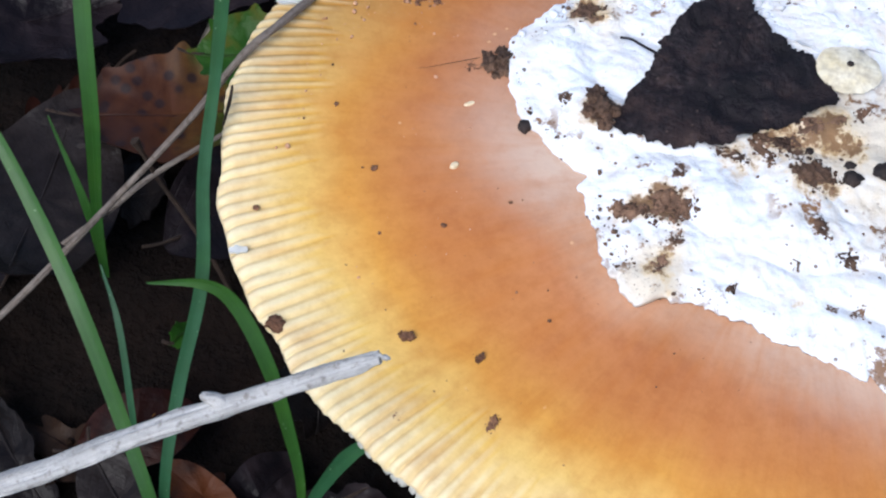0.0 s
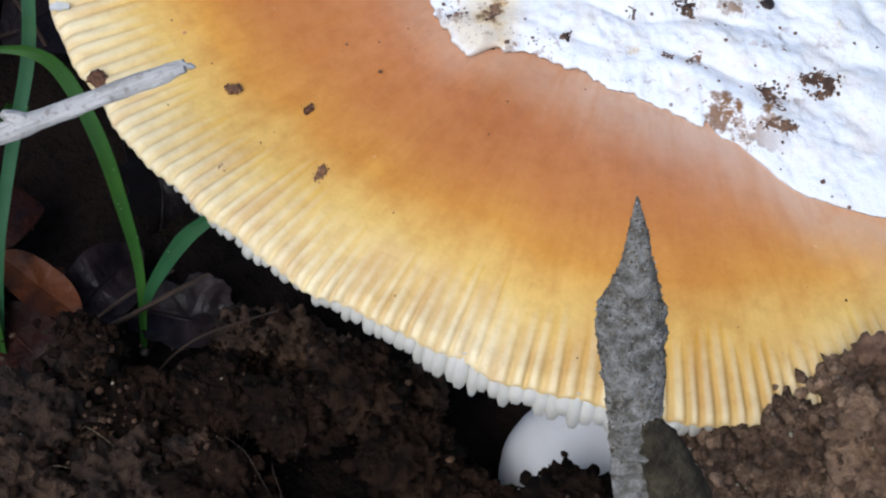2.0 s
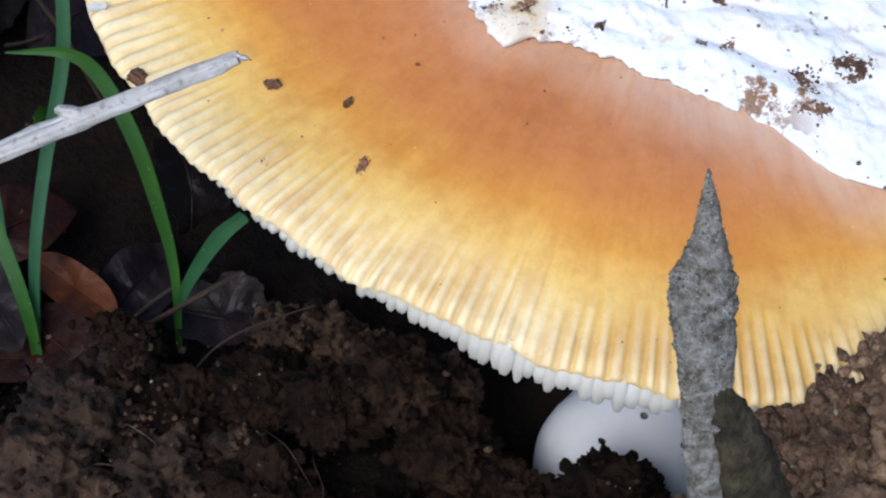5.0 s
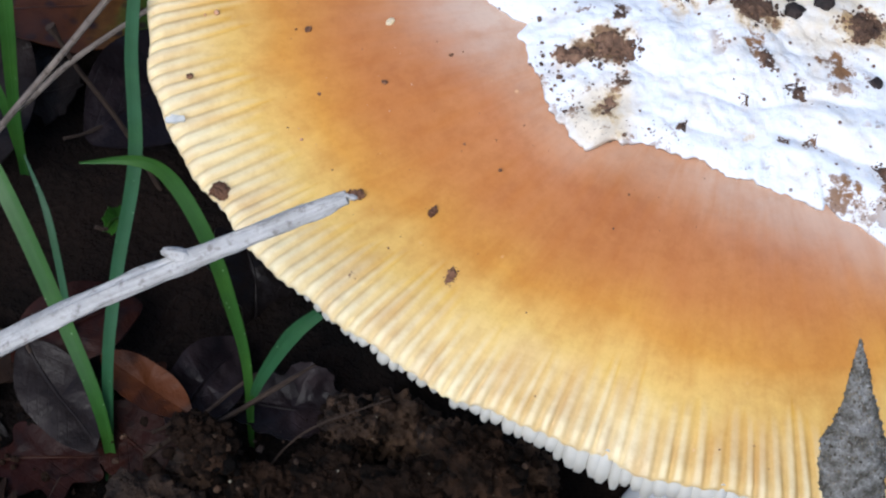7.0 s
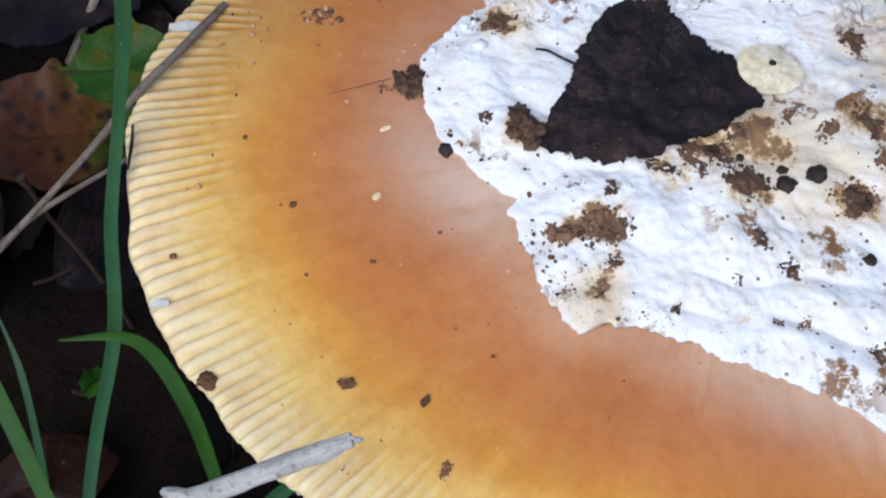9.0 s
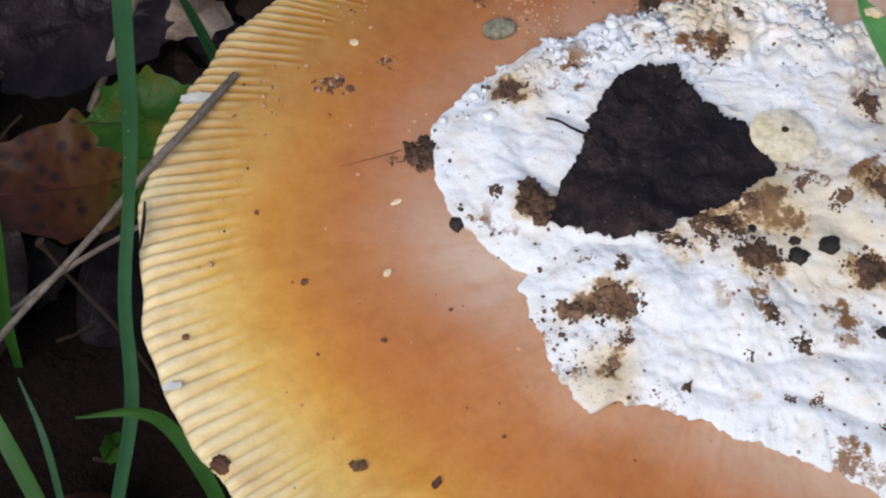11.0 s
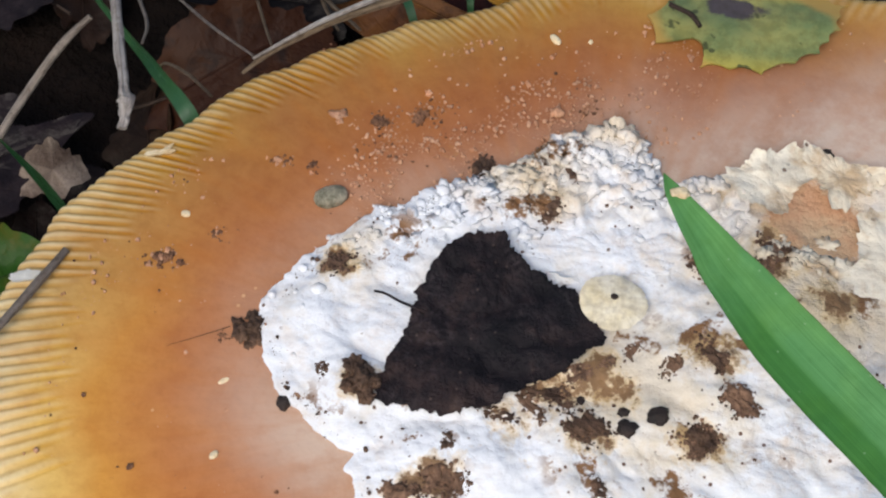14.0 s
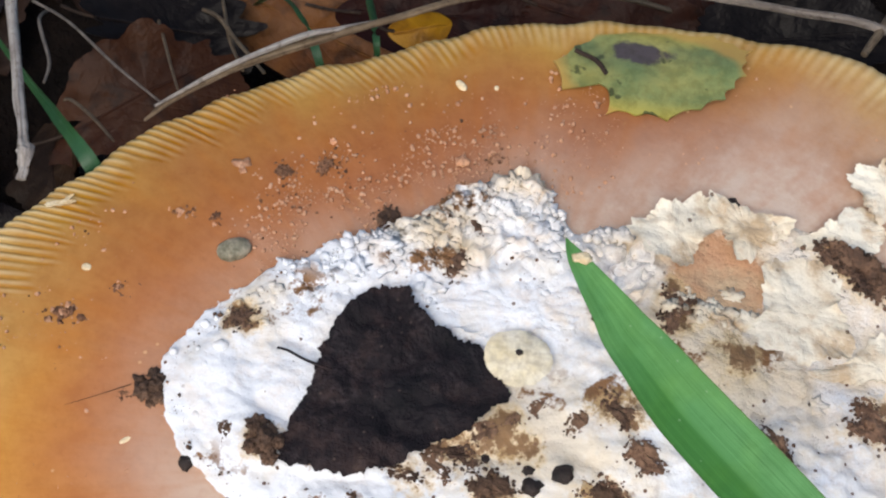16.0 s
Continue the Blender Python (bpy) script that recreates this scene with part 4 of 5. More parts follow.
def build_oak_leaf():
    cx, cy = 16, 71
    corners = [(x - cx, y - cy) for x, y in ((0.4, 70.5), (2.4, 65.5), (6.0, 67.6), (9.3, 67.4), (9.9, 62.5), (14.6, 63.2), (19.6, 63.0), (24.6, 65.6), (28.2, 67.9), (29.4, 70.2), (31.0, 72.6), (30.9, 75.6), (32.0, 78.5), (28.6, 79.9), (25.4, 81.6), (19.0, 81.4), (12.8, 80.6), (6.6, 78.0), (3.4, 74.6))]
    shape = toothed(corners, [-0.5, -0.5, -0.4, -0.6] + [-0.75] * 9 + [-0.5] * 6, [1] * 19, [0.1] * 19, 0.10)
    ob = thing("oak_leaf", "yellow-green spiny oak leaf with dark blotches lying on the mushroom cap", "leaf")
    ob.location = (cx * MM, cy * MM, 0)

    def height(x, y):
        return max(cap_z(x + cx, y + cy), 82.5) + 1.6 + 0.05 * x + 0.010 * x * x * 0.5 - 0.02 * y * y + 0.5 * noise.noise(Vector((x * 0.15, y * 0.2, 2)))
    part(leaf("lamina", shape, height, OAK, 0.4, 12, 380), ob)
    part(tube("leaf_stalk", [(-12.5, 0.3, 88.0), (-9, -1.2, 88.3), (-7.2, -3.4, 88.6)], [0.4, 0.45, 0.4], ROOTWOOD, 8, 0.1, sides=7), ob, "short dark brown stalk")
    return ob


build_black_leaf()
build_oak_leaf()
for k, (x, y, s) in enumerate(((-31.2, -3.6, 1.5), (-32.6, -1.6, 1.2), (-30.2, -5.6, 1.1), (-32.8, -4.6, 0.9), (-29.4, -3.2, 0.9))):
    tagged(lump("soil_crumb", (x, y, on_cap(x, y, 1.3 + 0.3 * s)), (s, s * 1.15, s * 0.8), CRUMB, 200 + k, 0.7, 4), "dark brown soil crumb at the black leaf's corner", "soil crumb", "crumbs at the black leaf")


for k, (x, y, s) in enumerate(((-48.6, 4.4, 1.3), (-50.2, 3.0, 1.2), (-47.8, 2.4, 1.0), (-49.2, 5.6, 0.9), (-51.2, 4.4, 0.8), (-48.8, 1.4, 0.7))):
    tagged(lump("soil_crumb", (x, y, cap_z(x, y) + 0.5 * s), (s, s * 1.15, s * 0.85), CRUMB, 230 + k, 0.7, 4), "dark brown soil crumb heaped at the veil's edge", "soil crumb", "crumbs at the veil's edge")


mrng = random.Random(63)
for cx, cy in CLUSTERS:
    for k in range(16):
        x, y, s = cx + mrng.gauss(0, 1.3), cy + mrng.gauss(0, 0.8), mrng.uniform(0.16, 0.5)
        dark = k % 5 < 3
        tagged(lump("soil_crumb" if dark else "pebble", (x, y, cap_z(x, y) + 0.4 * s), (s, s * 1.2, s * 0.8), REDCRUMB if dark else SAND, 260 + k, 0.7, 3),
               "dark soil crumb in a small cluster on the orange cap" if dark else "pinkish sand grain in a small cluster on the cap", "soil crumb" if dark else "pebble", "clusters of grains on the cap")


def crumb(x, y, size, material, label, category="soil crumb", name="soil_crumb", seed=1, flat=0.6, long=1.0, turn=0.0, group="", rough=0.4):
    ob = lump(name, (x, y, on_cap(x, y, size * flat * 0.55)), (size * long, size, size * flat), material, seed, rough, 3)
    ob.rotation_euler = (0, 0, radians(turn))
    return tagged(ob, label, category, group)


crumb(-42.2, 27.5, 1.8, STONE, "small greenish-grey stone resting on the cap", "stone", "stone", 3, 0.7, 1.5, 30, rough=0.15)
crumb(-41.8, -6.9, 1.2, BLACKCRUMB, "black angular crumb at the veil's edge", "soil crumb", "soil_crumb", 5, 0.8)


def grain_shape():
    ball = bmesh.new()
    bmesh.ops.create_icosphere(ball, subdivisions=1, radius=1)
    corners, sides = [tuple(v.co) for v in ball.verts], [tuple(v.index for v in f.verts) for f in ball.faces]
    ball.free()
    return corners, sides


GRAIN_VERTS, GRAIN_FACES = grain_shape()


def clump(x, y, size, material, label, seed, long=1.0, turn=0.0, group="", tall=0.6):
    """A ragged crust of earth with a crumbly top, cut from a fine lattice."""
    n = 34
    c, s = math.cos(radians(turn)), math.sin(radians(turn))

    def body(i, j):
        u, w = (i / n - 0.5) * 3.4, (j / n - 0.5) * 3.4
        q = Vector((u * 1.1, w * 1.1, seed * 1.37))
        return 0.8 - u * u - w * w + 0.9 * noise.noise(q) + 0.6 * noise.noise(q * 2.6) + 0.45 * noise.noise(q * 6)
    field = [[body(i, j) for j in range(n + 1)] for i in range(n + 1)]
    start = max(((i, j) for i in range(n) for j in range(n)), key=lambda q: field[q[0]][q[1]])
    cells, queue = {start}, [start]
    while queue:
        i, j = queue.pop()
        for a, d in ((i + 1, j), (i - 1, j), (i, j + 1), (i, j - 1)):
            if 0 <= a < n and 0 <= d < n and (a, d) not in cells and field[a][d] + field[a + 1][d + 1] > 0.1:
                cells.add((a, d)), queue.append((a, d))
    index, verts, faces = {}, [], []
    for i, j in sorted(cells):
        quad = []
        for a, d in ((i, j), (i + 1, j), (i + 1, j + 1), (i, j + 1)):
            if (a, d) not in index:
                inner = all((a + e, d + f) in cells for e in (-1, 0) for f in (-1, 0))
                u, w = (a / n - 0.5) * 3.4 * size * long, (d / n - 0.5) * 3.4 * size
                px, py = x + u * c - w * s, y + u * s + w * c
                top = size * tall * min(max(field[a][d], 0) * 0.5, 0.8) * (0.7 + 0.9 * noise.noise(Vector((px * 1.4, py * 1.4, seed)))) + 0.22 + 0.3 * noise.noise(Vector((px * 3, py * 3, seed)))
                index[a, d] = len(verts)
                verts.append((px, py, on_cap(px, py, max(top, 0.12) if inner else -0.25)))
            quad.append(index[a, d])
        faces.append(tuple(quad))
    # loose grains over and round the crust
    rng = random.Random(seed)
    spots = sorted(cells)
    for _ in range(int(18 + 15 * size * size * long)):
        i, j = rng.choice(spots)
        u, w = ((i + rng.uniform(-1.5, 2.5)) / n - 0.5) * 3.4 * size * long, ((j + rng.uniform(-1.5, 2.5)) / n - 0.5) * 3.4 * size
        px, py, g = x + u * c - w * s, y + u * s + w * c, (0.08 + 0.28 * rng.random() ** 2.2) * (0.7 + 0.14 * size)
        lift = size * tall * 0.3 * rng.random() if 0 <= field[min(i, n)][min(j, n)] else 0
        base, turn_z = len(verts), rng.random() * TAU
        for vx, vy, vz in GRAIN_VERTS:
            k = g * rng.uniform(0.65, 1.25)
            verts.append((px + k * (vx * math.cos(turn_z) - vy * math.sin(turn_z)), py + k * (vx * math.sin(turn_z) + vy * math.cos(turn_z)), on_cap(px, py, lift + 0.12 + k * vz * 0.8)))
        faces += [tuple(base + q for q in f) for f in GRAIN_FACES]
    return tagged(mesh_object("soil_clump", verts, faces, material, smooth=False), label, "soil clump", group)


for k, (x, y, s, lo) in enumerate(((-52.5, 2.0, 1.6, 1.6), (-64.6, 13.8, 1.7, 1.2), (-62.0, 13.2, 1.0, 1.0), (-58.2, 18.6, 1.7, 1.3), (-55.8, 17.6, 1.5, 1), (-47.8, -45, 1.3, 1.3),
                                   (-36.7, -45.2, 0.95, 1.0), (-31.9, -54.2, 1.2, 1.7), (-20.7, -57, 0.7, 1.5), (-66.1, -48.3, 1.7, 1.2), (-43.7, 53.1, 1.4, 1.5), (-45, -57, 0.8, 1.7), (-31.6, 44.5, 2.0, 1.7), (-46, 33, 1.8, 1.5), (-38, 43, 2.2, 1.2))):
    clump(x, y, s * (0.8 if y < 0 else 0.6), REDCRUMB, "dark brown soil crumbs stuck on the orange cap", 20 + k, lo, 37 * k, "crumbs on the cap", 0.6)
for k, (x, y, s) in enumerate(((-48.3, -26.3, 0.36), (-76, -31, 0.45), (-61.5, -19.5, 0.45), (-71, -9.8, 0.32), (-57, -30, 0.25), (-29, -37, 0.25), (-40, -20, 0.3))):
    crumb(x, y, s, REDCRUMB, "tiny dark crumb on the orange cap", seed=20 + k, flat=0.55, long=1.2, turn=37 * k, group="tiny crumbs on the cap")
for k, (x, y, s, lo) in enumerate(((-22.7, -17.7, 2.4, 1.2), (-17.8, -15.9, 3.4, 1.3), (-15.4, -20.4, 1.8, 0.8), (-16.2, -24.9, 1.5, 1.7), (-37.4, -1.9, 1.3, 1.3), (-31.5, -2.6, 2.7, 0.9), (-6.9, -2.2, 1.7, 2.2),
                                   (1.6, -4.9, 3.2, 1.25), (-2.6, -1.6, 1.5, 1.8), (8.5, -24.2, 1.2, 1.1), (12.4, -23.9, 1.3, 1.5), (-5.7, -25.4, 0.8, 1.6), (-17.7, -9.5, 1.3, 1.5), (1.9, -19.3, 0.9, 1.4), (4.2, -12.9, 1.6, 1.6),
                                   (9, -16.1, 1.4, 1.6), (16.3, -2.9, 3.0, 1.3), (-38.2, 15.6, 2.2, 1.8), (33.4, 21.8, 3.8, 1.4), (24.4, 29.4, 3.6, 1.4), (54, 15.9, 4.4, 1.0), (50.5, 42, 5.2, 1.5),
                                   (17.6, 10.7, 2.3, 1.9), (-11, -4.4, 1.5, 2.2), (-5.6, 0.0, 1.9, 2.2), (-1, 3.4, 1.8, 2.1), (2.5, 6.0, 1.2, 1.5), (-9, 29, 2.0, 1.6), (2, 26, 1.8, 1.4), (14, 24, 2.2, 1.5), (23.6, -26.1, 2.0, 1.7), (26.2, -30.2, 1.9, 1.3), (30.5, -22.5, 2.6, 1.5), (5.5, 8.6, 1.4, 1.4), (11.4, 7.0, 1.6, 1.8), (-20, 36, 2.4, 1.4), (-8, 36, 2.2, 1.2), (40, 8, 3.4, 1.6), (22, 4, 2.6, 1.5))):
    clump(x, y, s, CRUMB, "brown soil clump stuck on the white veil", 50 + k, lo, 23 * k, "clumps on the veil")
for k, (x, y, s) in enumerate(((6.6, -3.4, 1.3), (10.7, -0.9, 1.5), (-0.4, -0.3, 0.7), (31.1, 49.8, 0.9), (6, -1.0, 0.8), (3.9, 16.2, 0.6), (20, -12, 0.9))):
    crumb(x, y, s, BLACKCRUMB, "small black crumb on the veil", seed=90 + k, flat=0.7, long=1.1, turn=50 * k, group="black crumbs on the veil")
for k, (x, y, s, lo) in enumerate(((-13.4, 64, 1.1, 1.7), (-63.6, 21.8, 1.0, 1.3), (-47.4, 49, 0.9, 1.5), (-51, -4.6, 0.7, 2.6), (-50, -16, 0.9, 1.4), (-7.8, 64.5, 0.6, 1.2))):
    crumb(x, y, s * 0.62, SEED, "pale yellowish seed on the orange cap", "seed", "seed", 120 + k, 0.45, lo, -40 + 25 * k, "pale seeds on the cap", 0.12)
for k, (x, y, s) in enumerate(((-44.3, 43.2, 1.6), (-11.1, 48.9, 1.4), (-44.0, 41.8, 0.9), (-51.8, 33.2, 1.2), (-31.4, 49.6, 0.8))):
    crumb(x, y, s * 0.55, SAND, "pinkish grain of sand on the cap", "pebble", "pebble", 140 + k, 0.8, 1.2, 30 * k, "sand grains on the cap", 0.8)


def specks(name, count, place, size, material, label, category, seed):
    """Many tiny grains in one mesh."""
    rng = random.Random(seed)
    verts, faces = [], []
    corners, sides = GRAIN_VERTS, GRAIN_FACES
    made = 0
    while made < count:
        q = place(rng)
        if q is None:
            continue
        s = size(rng)
        a, n0 = rng.random() * TAU, len(verts)
        for c in corners:
            x, y, z = (v * s * rng.uniform(0.7, 1.2) for v in c)
            verts.append((q[0] + x * math.cos(a) - y * math.sin(a) * 0.8, q[1] + x * math.sin(a) + y * math.cos(a) * 0.8, q[2] + z * 0.7 + s * 0.2))
        faces += [tuple(n0 + i for i in f) for f in sides]
        made += 1
    return tagged(mesh_object(name, verts, faces, material, smooth=False), label, category, kind="stuff")


def back_skin(rng):
    a, f = rng.gauss(125, 30), rng.uniform(0.52, 0.9)
    r = table(RIM, a) * f
    if r < veil_edge(a) + 0.5:
        return None
    x, y = r * math.cos(radians(a)), r * math.sin(radians(a))
    if noise.noise(Vector((x * 0.07, y * 0.07, 4))) < 0.06 and rng.random() < 0.92:
        return None
    return x, y, cap_z(x, y)


def any_skin(rng):
    a = rng.uniform(90, 310)
    r = rng.uniform(veil_edge(a) + 1, table(RIM, a) - 3)
    x, y = r * math.cos(radians(a)), r * math.sin(radians(a))
    return x, y, cap_z(x, y)


def on_veil(rng):
    a = rng.uniform(0, 360)
    r = veil_edge(a) * math.sqrt(rng.random()) * 0.98
    x, y = r * math.cos(radians(a)), r * math.sin(radians(a))
    if noise.noise(Vector((x * 0.06, y * 0.06, 11))) < 0 and rng.random() < 0.75:
        return None
    return x, y, on_cap(x, y)


specks("sand_grains", 2100, back_skin, lambda r: 0.09 + 0.42 * r.random() ** 4, SAND, "fine pinkish sand grains on the orange cap", "sand", 1)
specks("soil_specks", 190, any_skin, lambda r: 0.07 + 0.2 * r.random() ** 4, REDCRUMB, "tiny brown specks on the orange cap", "soil specks", 2)
specks("veil_dust", 2600, on_veil, lambda r: 0.05 + 0.10 * r.random() ** 2, CRUMB, "fine brown dust on the white veil", "soil specks", 8)
specks("veil_specks", 1000, on_veil, lambda r: 0.07 + 0.45 * r.random() ** 4, CRUMB, "tiny dark soil specks on the white veil", "soil specks", 3)


def torn_edge(rng):
    a = rng.gauss(105, 22)
    r = veil_edge(a) - abs(rng.gauss(0, 5)) + 0.5
    x, y = r * math.cos(radians(a)), r * math.sin(radians(a))
    return x, y, on_cap(x, y)


CRUMBED = ((-49.8, 3.2), (-64.6, 13.8), (-62, 13.2), (-58.2, 18.6), (-55.8, 17.6), (-43.7, 53.1), (-31.6, 44.5), (-46, 33), (-38, 43), (-36, 38), (-29, 47), (-49, 29), (-8, 56), (-6, 50), (-41, 37), (-43, 45), (-36, 40), (-52, 30))


def beside_crumbs(rng):
    cx, cy = rng.choice(CRUMBED)
    w = rng.choice((1, 1, 2.6))
    x, y = cx + rng.gauss(0, 1.5) * w, cy + rng.gauss(0, 1.1) * w
    return x, y, on_cap(x, y)


specks("dark_grains", 420, beside_crumbs, lambda r: 0.08 + 0.3 * r.random() ** 2.5, REDCRUMB, "dark grains round the soil crumbs on the cap", "soil grains", 21)
specks("pink_grains", 800, beside_crumbs, lambda r: 0.08 + 0.32 * r.random() ** 3, SAND, "pinkish grains round the soil crumbs on the cap", "sand", 22)
nrng = random.Random(77)
for k in range(130):
    if k % 4:
        a = nrng.gauss(103, 20)
        d = veil_edge(a) - abs(nrng.gauss(0, 7)) - 0.5
        x, y = d * math.cos(radians(a)), d * math.sin(radians(a))
    else:
        x, y = nrng.gauss(32, 9), nrng.gauss(38, 9)
    s = 0.35 + 1.3 * nrng.random() ** 1.6
    if math.hypot((x - 29) / 11, (y - 39) / 8) < 1 or math.hypot(x, y) > veil_edge(math.degrees(math.atan2(y, x))) - 0.5:
        continue
    part(lump("veil_nodule", (x, y, on_cap(x, y, s * 0.1)), (s * nrng.uniform(0.8, 1.7), s, s * 0.42), VEIL, k, 1.0, 3, 2.2, True), veil)
for k in range(26):
    x, y, s = nrng.gauss(30, 3.6), nrng.gauss(29.6, 1.7), nrng.uniform(0.5, 1.5)
    part(lump("veil_nodule", (x, y, on_cap(x, y, s * 0.15)), (s * nrng.uniform(0.8, 1.5), s, s * 0.6), SHEET, k + 300, 0.9, 3, 2.2, True), veil)
VEILED = ((-22.7, -17.7), (-17.8, -15.9), (-17.2, -24.6), (-31.5, -2.6), (-6.9, -2.2), (2.4, -5), (-2, -2.6), (16.3, -2.9), (-38.2, 15.6), (32.9, 22), (25, 30.5), (54, 15.9), (17, 11.3), (5, 5), (-3, -6), (10, -14), (-28, -8), (-10, 40), (4, 34))


def beside_clumps(rng):
    cx, cy = rng.choice(VEILED)
    w = rng.choice((1, 1, 2))
    x, y = cx + rng.gauss(0, 2.6) * w, cy + rng.gauss(0, 2.0) * w
    if math.hypot(x, y) > veil_edge(math.degrees(math.atan2(y, x))) - 1:
        return None
    return x, y, on_cap(x, y, -0.05)


specks("clump_grains", 900, beside_clumps, lambda r: 0.1 + 0.5 * r.random() ** 3, CRUMB, "brown soil grains scattered round the clumps", "soil grains", 26)
specks("veil_crumbs", 900, torn_edge, lambda r: 0.35 + 1.0 * r.random() ** 3, VEIL, "white and cream crumbs of torn veil", "veil crumbs", 8)

# ---- sticks, twigs and straws ----
def stick(name, points, radii, material, label, category="twig", seed=1, rough=0.15, flat=1.0, sides=12, steps=8, group=""):
    return tagged(tube(name, points, radii, material, seed, rough, flat, sides, steps), label, category, group)


grey = thing("grey_twig", "weathered grey twig reaching over the cap's margin", "twig")
part(tube("shoot", [(-42.3, -70.0, 128.6), (-46.5, -72.1, 126.7), (-54.0, -75.7, 123.0), (-60.6, -78.9, 119.8), (-69.8, -83.5, 115.2), (-79.2, -88.6, 109.8), (-97.5, -98.4, 99.5), (-140, -124, 62), (-175, -146, 12)],
          [0.95, 1.2, 1.3, 1.42, 1.5, 1.6, 1.7, 2.0, 2.4], GREYWOOD, 3, 0.16, 0.62, 20, 14), grey)
part(lump("knot", (-60.2, -77.9, 120.9), (2.3, 0.9, 0.8), GREYWOOD, 5, 0.3), grey, "small pale knot")
for turn, size in ((0.3, 0.34), (2.4, 0.3), (4.3, 0.26)):
    part(lump("torn_fibre", (-42.0 + 0.45 * math.cos(turn), -69.9, 128.6 + 0.4 * math.sin(turn)), (size * 1.7, size, size * 0.8), GREYWOOD, int(turn * 10), 0.5, 2, bake=True), grey)
broken = thing("broken_stick", "grey splintered stick with a pointed tip, standing before the cap", "stick")
splinter = part(tube("splinter", [(10.5, -94.0, 166.4), (11.4, -95.7, 163.0), (12.0, -97.3, 161.0), (12.4, -99.0, 159.2), (12.7, -100.2, 157.8), (13.5, -102.0, 155.0), (14.8, -104.4, 151.0), (16.0, -106.9, 147.0), (17.3, -109.1, 142.0), (26, -126, 118)],
          [0.12, 0.95, 1.5, 2.3, 3.1, 3.05, 2.7, 2.3, 2.1, 2.2], SPLINTER, 8, 0.13, 0.55, 56, 22), broken)
part(tube("bark", [(15.6, -105.6, 150.5), (17.2, -106.2, 148.0), (19.6, -107.4, 143.5), (22.4, -109.2, 137), (28, -116, 120), (42, -150, 60), (54, -185, 10)],
          [0.4, 1.5, 2.7, 3.5, 4.4, 5.0, 5.4], MOSSWOOD, 9, 0.2, 0.7, 30, 16), broken, "dark earthy bark")


def on_stick(rng):
    v = splinter.data.vertices[int(rng.random() ** 0.8 * 0.85 * len(splinter.data.vertices))].co
    return tuple(v / MM)


specks("stick_crumbs", 2600, on_stick, lambda r: 0.05 + 0.16 * r.random() ** 3, STICKDUST, "earthy crumbs clinging to the broken stick", "soil grains", 24)
specks("stick_grit", 220, on_stick, lambda r: 0.04 + 0.12 * r.random() ** 3, GREYWOOD, "pale grit clinging to the broken stick", "grit", 25)
stick("brown_twig", [(-80.1, 12.9, 83.2), (-84.1, 1.8, 85.0), (-88.1, -5.2, 83.5), (-97.0, -10.3, 68.0), (-110.9, -20.4, 48.0), (-124.8, -34.4, 31.0), (-139.7, -48.5, 16.0)],
      [0.62, 0.66, 0.64, 0.58, 0.6, 0.65, 0.7], BROWNWOOD, "thin brown twig leaning on the cap's margin", "twig", 11, 0.12)
stick("short_brown_twig", [(-92.9, -3.2, 58.0), (-106.9, -8.3, 44.0), (-115.8, -12.4, 33.0), (-127.7, -18.4, 20.0)], [0.4, 0.5, 0.55, 0.55], BROWNWOOD, "short brown twig under the leaning one", "twig", 12, 0.12)
stick("knobbed_twig", [(-109.9, -7.3, 52.0), (-108.4, -7.8, 49.0), (-105.8, -8.3, 42.0), (-98.8, -10.3, 30.0), (-92.7, -12.3, 14.0)], [0.9, 0.4, 0.4, 0.45, 0.5], ROOTWOOD, "dark twig with a pale knob at its end", "twig", 13, 0.12)
stick("white_twig", [(-76.5, 33.8, 85.5), (-76.7, 35.6, 85.9), (-77.0, 38.3, 86.0), (-78.0, 40.6, 85.6), (-81.9, 50.8, 82.0), (-87.7, 65.8, 76.0), (-94.3, 83.0, 68.0), (-106, 112, 44), (-116, 140, 12)],
      [0.8, 0.75, 1.5, 0.95, 0.85, 0.9, 1.0, 1.1, 1.3], WHITEWOOD, "bleached white twig with a knobby end beside the cap", "twig", 15, 0.3, 1.0, 14, 10)
stick("dead_grass_stalk", [(-61.5, 49.5, 81.5), (-58.0, 52.5, 83.6), (-53.0, 56.5, 84.6), (-48.0, 60.5, 84.8), (-37.0, 67.5, 84.6), (-26.1, 74.0, 84.2), (-12.1, 84.0, 80.0), (9.9, 105.0, 55.0), (34.8, 130.0, 14.0)],
      [0.3, 0.55, 0.7, 0.75, 0.7, 0.65, 0.6, 0.6, 0.6], STRAW, "dry brown grass stem lying along the cap's margin", "straw", 17, 0.12, 0.8)
stick("thin_root", [(-69.5, -60.6, 24.5), (-68.0, -59.2, 26.0), (-62.0, -54.2, 28.5), (-58.0, -50.6, 30.0), (-54.1, -46.9, 31.0)], [0.4, 0.5, 0.45, 0.4, 0.15], ROOTWOOD, "thin dark root at the foot of the grass", "root", 19, 0.2)
stick("split_straw", [(-60.0, 51.0, 84.0), (-50.0, 59.0, 86.0), (-40.0, 66.5, 86.0), (-34.0, 70.0, 85.0), (-26.1, 77.0, 80.0)], [0.2, 0.42, 0.48, 0.4, 0.2], WHITEWOOD, "pale split straw along the dry stem", "straw", 18, 0.12)
